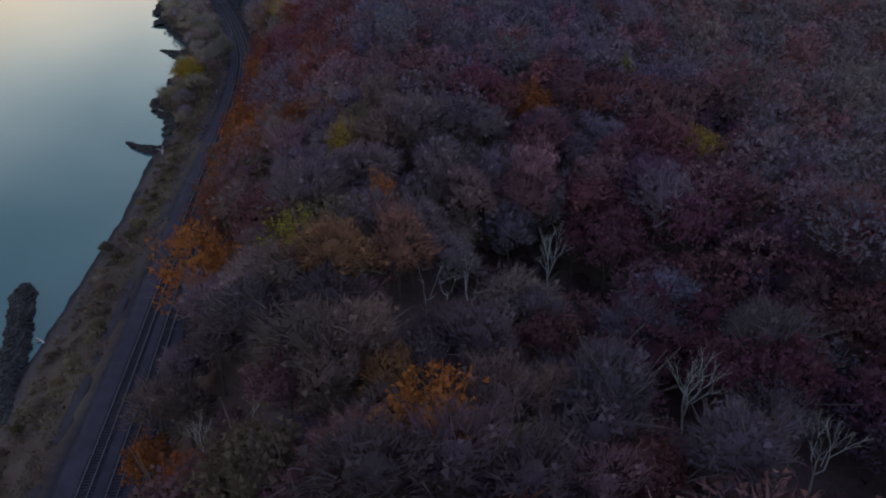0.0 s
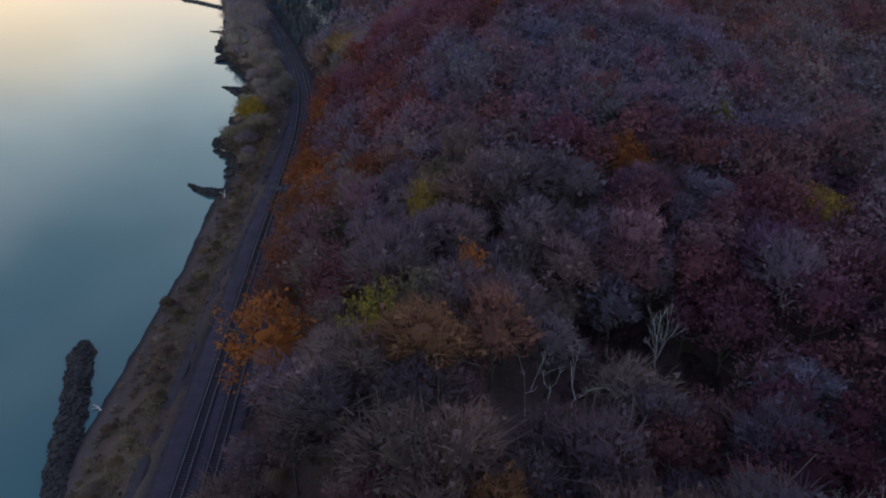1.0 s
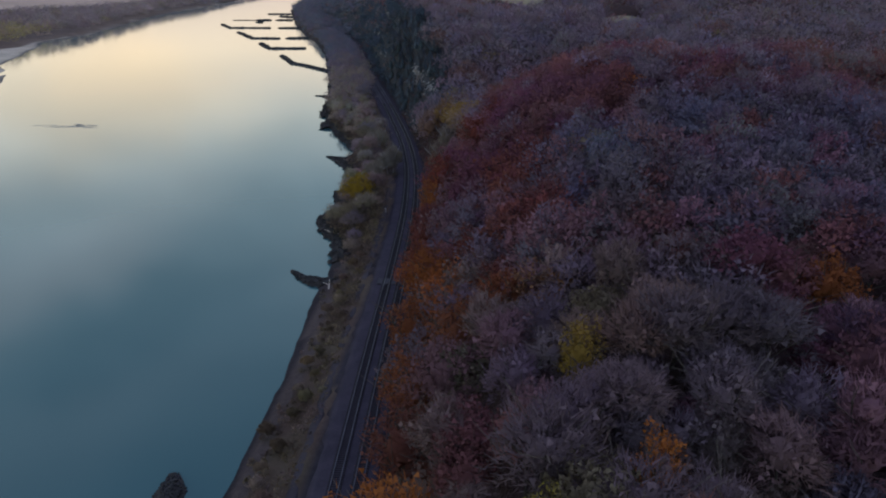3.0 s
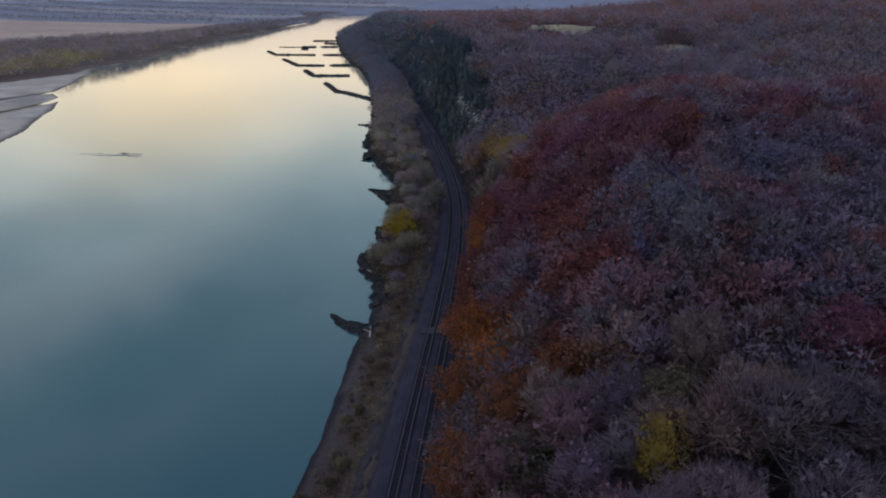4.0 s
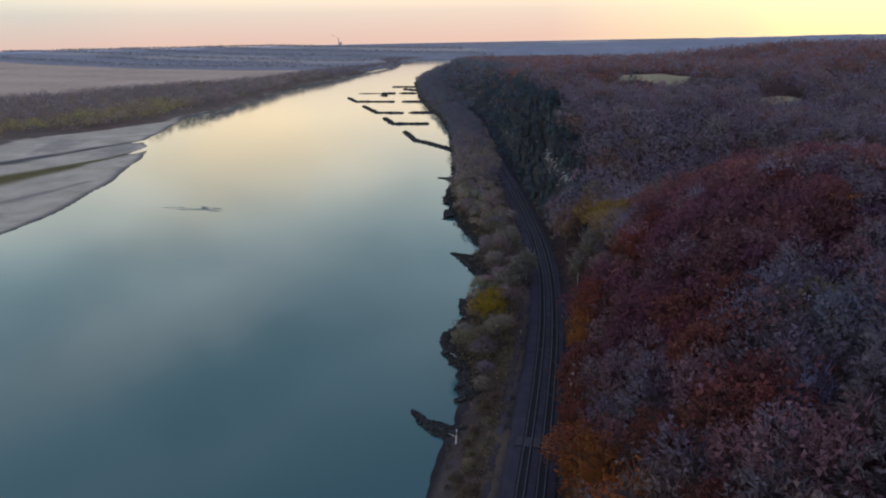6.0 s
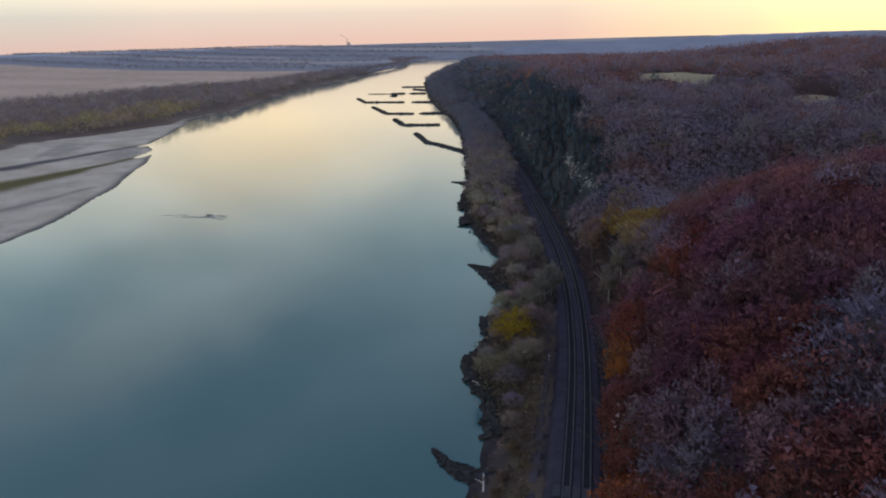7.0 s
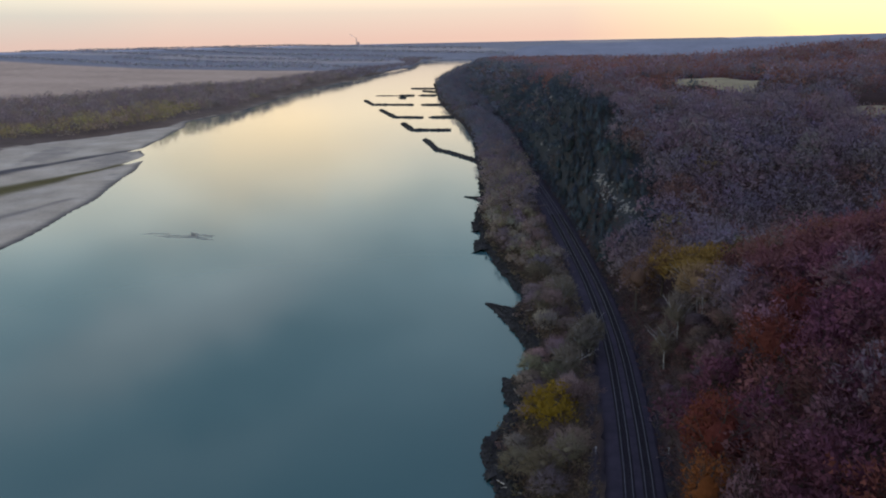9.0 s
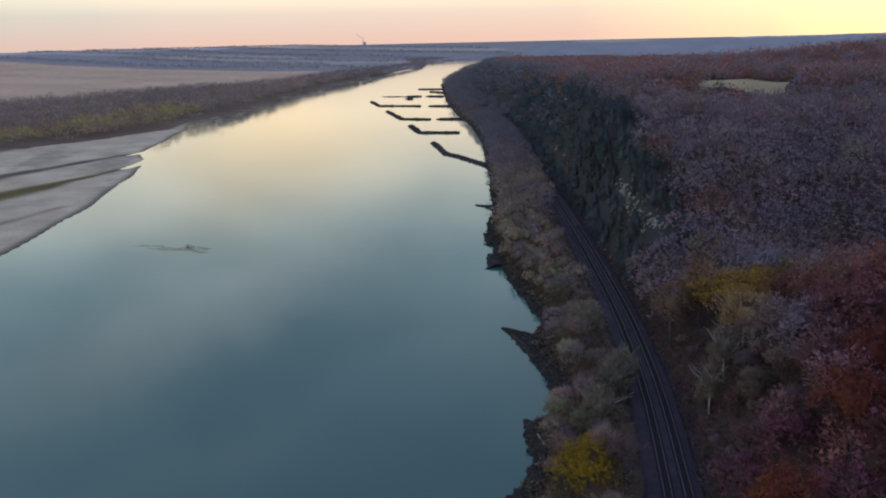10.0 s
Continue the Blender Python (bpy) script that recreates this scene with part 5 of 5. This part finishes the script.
# ---- far distance ----
def backdrop(name, label, colour, glow, az, radius, tops, seed):
    """A far ridge: a rounded wall of hills along an arc, azimuths in degrees right of +y."""
    rng = np.random.default_rng(seed)
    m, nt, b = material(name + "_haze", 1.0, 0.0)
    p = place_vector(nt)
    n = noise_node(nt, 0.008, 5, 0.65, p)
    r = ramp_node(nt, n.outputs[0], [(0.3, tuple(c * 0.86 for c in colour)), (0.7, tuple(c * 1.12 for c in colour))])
    # haze stands in the blue colour and in a faint glow of the hills
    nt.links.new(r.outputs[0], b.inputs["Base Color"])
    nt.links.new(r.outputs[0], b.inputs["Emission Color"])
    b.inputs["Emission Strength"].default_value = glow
    a = np.radians(np.arange(az[0], az[1], 0.12))
    top = np.interp(np.degrees(a), [t[0] for t in tops], [t[1] for t in tops])
    wob = sum(np.sin(np.degrees(a) * k + ph) * s for k, ph, s in ((0.9, 1, 2.2), (2.3, 2, 1.3), (6.1, 0.4, 0.8), (17.0, 3, 0.5), (41.0, 1, 0.3)))
    rows = []
    for k, (out, up) in enumerate(((0, 0.0), (120, 0.55), (260, 0.9), (380, 1.0), (560, 0.8))):
        rad = radius + out
        rows.append(np.stack([-100 + rad * np.sin(a), 270 + rad * np.cos(a), np.maximum(0.5, (top + 0.45 * wob) * up)], 1))
    v = np.stack(rows, 0).reshape(-1, 3)
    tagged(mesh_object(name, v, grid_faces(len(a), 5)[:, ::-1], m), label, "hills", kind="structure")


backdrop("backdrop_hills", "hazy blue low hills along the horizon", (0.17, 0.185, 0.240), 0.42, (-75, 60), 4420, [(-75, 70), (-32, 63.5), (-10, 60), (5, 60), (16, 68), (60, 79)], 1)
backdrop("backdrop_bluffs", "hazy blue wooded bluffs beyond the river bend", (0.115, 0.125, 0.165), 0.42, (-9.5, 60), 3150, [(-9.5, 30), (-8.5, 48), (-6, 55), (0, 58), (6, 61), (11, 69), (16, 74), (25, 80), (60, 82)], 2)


def power_station():
    a, r = math.radians(-21.7), 4780
    x, y = -100 + r * math.sin(a), 270 + r * math.cos(a)
    # haze put into the concrete's pinkish colour
    grey = mottled("hazy_concrete", [(0.3, (0.30, 0.25, 0.27)), (0.7, (0.36, 0.30, 0.31))], 0.02, 0.3)
    root = tagged(empty("power_station_chimney", (x, y, 61)), "tiny hazy power station chimney on the horizon", "chimney")
    v, f = tube([(0, 0, 0), (0, 0, 24), (0, 0, 46)], 2.9, 1.9, 10)
    mesh_object("shaft", v, f, grey, root)
    v, f = tube([(13, 0, 0), (13, 0, 13), (13, 0, 20)], 7.7, 6.6, 10)
    mesh_object("boiler_house", v, f, grey, root)
    # peach of the dusk sky put into the steam's colour
    steam = mottled("thin_steam", [(0.3, (0.80, 0.66, 0.60)), (0.7, (0.88, 0.74, 0.66))], 0.02, 0.2)
    steam.node_tree.nodes["Principled BSDF"].inputs["Alpha"].default_value = 0.4
    rng = np.random.default_rng(5)
    p = [(x - 50 * s - 4.4 * math.sin(5 * s), y, 61 + 46 + 22 * s ** 0.8) for s in np.linspace(0, 1, 9)]
    v, f = tube(p, 1.0, 2.2, 8)
    v = v + rng.normal(0, 0.8, v.shape)
    tagged(mesh_object("steam_plume", v, f, steam), "thin grey steam plume drifting from the chimney", "steam")


power_station()


# ---- scrub, driftwood and small things by the line ----
def bank_scrub():
    rng = np.random.default_rng(61)
    P, T, h, r = [], [], [], []
    for y in np.arange(100, 720, 1.6):
        lo, hi = float(shore_x(y)) + 3.0, float(rail_x(y)) - 9.0
        for x in np.arange(lo + rng.uniform(0, 1.5), hi, 1.9):
            s = (x - lo) / (hi - lo)
            if rng.uniform() < 0.30 + 0.45 * s + 0.5 * float(step(370, 400, y)) + 0.3 * float(waves(np.array(x), np.array(y), 17.0)):
                P.append((x + rng.normal(0, 0.5), y + rng.normal(0, 0.5), float(land(x, y)) - 0.1))
                k = rng.uniform(0.5, 1.0) * (0.45 + 0.9 * s + 0.75 * float(step(370, 400, y)))
                h.append(2.3 * k * math.exp(rng.normal(0, 0.3)))
                r.append(1.25 * k + 0.35)
                c = shade(rng, pick(rng, [(TAN, 1.5), (SCRUB, 3.5), (OLIVE, 1.4), ((0.150, 0.115, 0.075), 2), (GREY, 1.2)], x, y), 0.2)
                T.append(tuple(v * 1.3 for v in c) if y > 390 else c)
    for y in np.arange(172, 600, 2.0):          # weeds and brush at the slope's foot
        for u in np.arange(6.6, 10.5 + 6.0 * float(step(400, 450, y)) + (9.0 if 432 < y < 505 else 0.0), 1.7):
            x = float(rail_x(y)) + u + rng.normal(0, 0.4)
            P.append((x, y, float(land(x, y)) - 0.1))
            k = rng.uniform(0.5, 1.3) * (1 + 0.8 * float(step(400, 450, y))) * (1.5 if u > 13 and rng.uniform() < 0.5 else 1.0)
            h.append(1.6 * k)
            r.append(1.0 * k + 0.3)
            T.append(shade(rng, pick(rng, [(BROWN, 3), (SCRUB, 2), (GREY, 1)], x, y), 0.2))
    far_crowns(rng, np.array(P), np.array(T), np.array(h), np.array(r), 0, 5, 6, (0.38, 0.85), "bank_scrub", "brown weeds and low brush on the terrace", 0.75, 0.1)
    shrubs = [make_tree("shrub", 600 + k, 3.4, 1.7, "bare", "leafless brown shrub on the railway terrace", "shrub", "shrubs on the terrace") for k in range(3)]
    n = 0
    for y in np.arange(185, 384, 5.2):
        x = float(rail_x(y)) - rng.uniform(11.0, 19.5)
        ob = shrubs[n] if n < 3 else copy_thing(shrubs[n % 3], Matrix())
        ob.scale = (1, 1, 1)
        put(ob, x, y, float(land(x, y)) - 0.1, rng.uniform(0, 360), rng.uniform(0.45, 1.1), 1.0, shade(rng, pick(rng, [(TAN, 3), ((0.17, 0.13, 0.085), 3), (OLIVE, 2)]), 0.25))
        n += 1


bank_scrub()


def driftwood(x, y, length, turn, seed, fork=True):
    rng = np.random.default_rng(seed)
    z = float(land(x, y)) + 0.25
    root = tagged(empty("driftwood_log", (x, y, z)), "bleached driftwood log stranded on dark stones", "driftwood", "driftwood on the bank")
    a = math.radians(turn)
    d = np.array((math.cos(a), math.sin(a), 0.03))
    v, f = tube([d * length * s + rng.normal(0, 0.05, 3) for s in (-0.5, -0.2, 0.1, 0.35, 0.5)], 0.26, 0.12, 7)
    mesh_object("log", v, f, DRIFTWOOD, root)
    if fork:
        e = d * length * 0.1 + np.array((-d[1], d[0], 0.25)) * length * 0.3
        v, f = tube([d * length * -0.05, (d * length * 0.02 + e) / 2, e], 0.14, 0.06, 6)
        mesh_object("branch", v, f, DRIFTWOOD, root)


for k, (x, y, length, turn) in enumerate([(-134.5, 366.5, 6.5, 100), (-135.8, 371.0, 4.5, 60), (-143.5, 411.0, 7.0, 150), (-148.0, 452.0, 6.0, 120), (-152.5, 511.0, 4.5, 30), (-137.0, 301.0, 3.5, 80),
                                          (-134.5, 262.0, 3.0, 140), (-141.5, 268.0, 2.6, 20)]):
    driftwood(x, y, length, turn, 70 + k, k % 2 == 0)


def shoal():
    """A drowned bar just breaking the surface in slivers of wet mud."""
    rng = np.random.default_rng(82)
    mud = mottled("wet_river_mud", [(0.3, (0.07, 0.075, 0.075)), (0.7, (0.13, 0.135, 0.13))], 0.15, 1.5, 0.5, 0.25, 0.15, 0.05)
    line = np.array(SHOAL, float)
    pieces = []
    for k in range(26):
        s = min(4.99, 2.2 + 2.8 * rng.beta(2.2, 1.6))
        i = int(s)
        c = line[i] + (line[i + 1] - line[i]) * (s - i) + rng.normal(0, 2.4, 2)
        d = unit(line[i + 1] - line[i] + rng.normal(0, 2.0, 2))
        long, wide = rng.uniform(2.0, 7.0), rng.uniform(0.4, 1.5)
        n = 14
        q = np.linspace(-1, 1, n)
        half = wide * (1 - q ** 2) * rng.uniform(0.6, 1.3, n)
        mid = c + d * (q * long)[:, None]
        side = np.array((-d[1], d[0]))
        v = np.concatenate([np.c_[mid - side * half[:, None], np.full(n, -0.02)], np.c_[mid, np.full(n, 0.05)], np.c_[mid + side * half[:, None], np.full(n, -0.02)]])
        pieces.append((v, grid_faces(n, 3)))
    v, f = joined(pieces)
    tagged(mesh_object("mud_shoal", v, f, mud), "slivers of wet mud just breaking the calm river", "shoal", kind="stuff")


shoal()


def snag():
    root = tagged(empty("river_snag", (-338.5, 584.8, 0)), "dark waterlogged snag breaking the calm water", "snag")
    v, f = tube([(-2.0, 0, -0.4), (0, 0.3, 0.10), (1.6, 0.7, 0.35)], 0.22, 0.09, 7)
    mesh_object("log", v, f, BARK, root)
    v, f = tube([(0.3, 0.3, 0.1), (0.7, 0.1, 0.8), (1.1, -0.1, 1.2)], 0.12, 0.05, 6)
    mesh_object("branch", v, f, BARK, root)


snag()
WHITE = mottled("weathered_white_paint", [(0.3, (0.45, 0.45, 0.46)), (0.7, (0.62, 0.62, 0.62))], 1.0, 12.0, 0.6)


def marker_post(x, y):
    z = float(land(x, y))
    root = tagged(empty("marker_post", (x, y, z)), "short white marker post beside the track", "post", "trackside marker posts")
    v, f = tube([(0, 0, -0.2), (0, 0, 0.9), (0, 0, 1.5)], 0.07, 0.06, 8)
    mesh_object("shaft", v, f, WHITE, root)
    v = np.array(box_verts(np.array((0, -0.02, 1.35)), np.array((1.0, 0, 0)), np.array((0, 1.0, 0)), 0.42, 0.05, 0.42))
    mesh_object("plate", v, BOX, WHITE, root, smooth=False)


for u, y in ((-8.6, 422.6), (7.4, 425.7), (-8.6, 553), (-8.4, 568)):
    marker_post(float(rail_x(y)) + u, y)


def crossing():
    y = 361.5
    x = float(rail_x(y))
    root = tagged(empty("level_crossing", (x, y, 5.5)), "pale plank crossing laid between the rails", "level crossing")
    planks = mottled("pale_worn_planks", [(0.3, (0.034, 0.033, 0.038)), (0.7, (0.055, 0.053, 0.060))], 0.8, 6.0, 0.8)
    for c, w in ((-4.0, 1.6), (-2.05, 1.2), (0.0, 1.6), (2.05, 1.2)):
        for k in range(3):
            v = np.array(box_verts(np.array((c, -1.3 + 1.3 * k, 0.19)), np.array((1.0, 0, 0)), np.array((0.0, 1.0, 0)), w, 1.24, 0.14))
            mesh_object("plank", v, BOX, planks, root, smooth=False)


crossing()
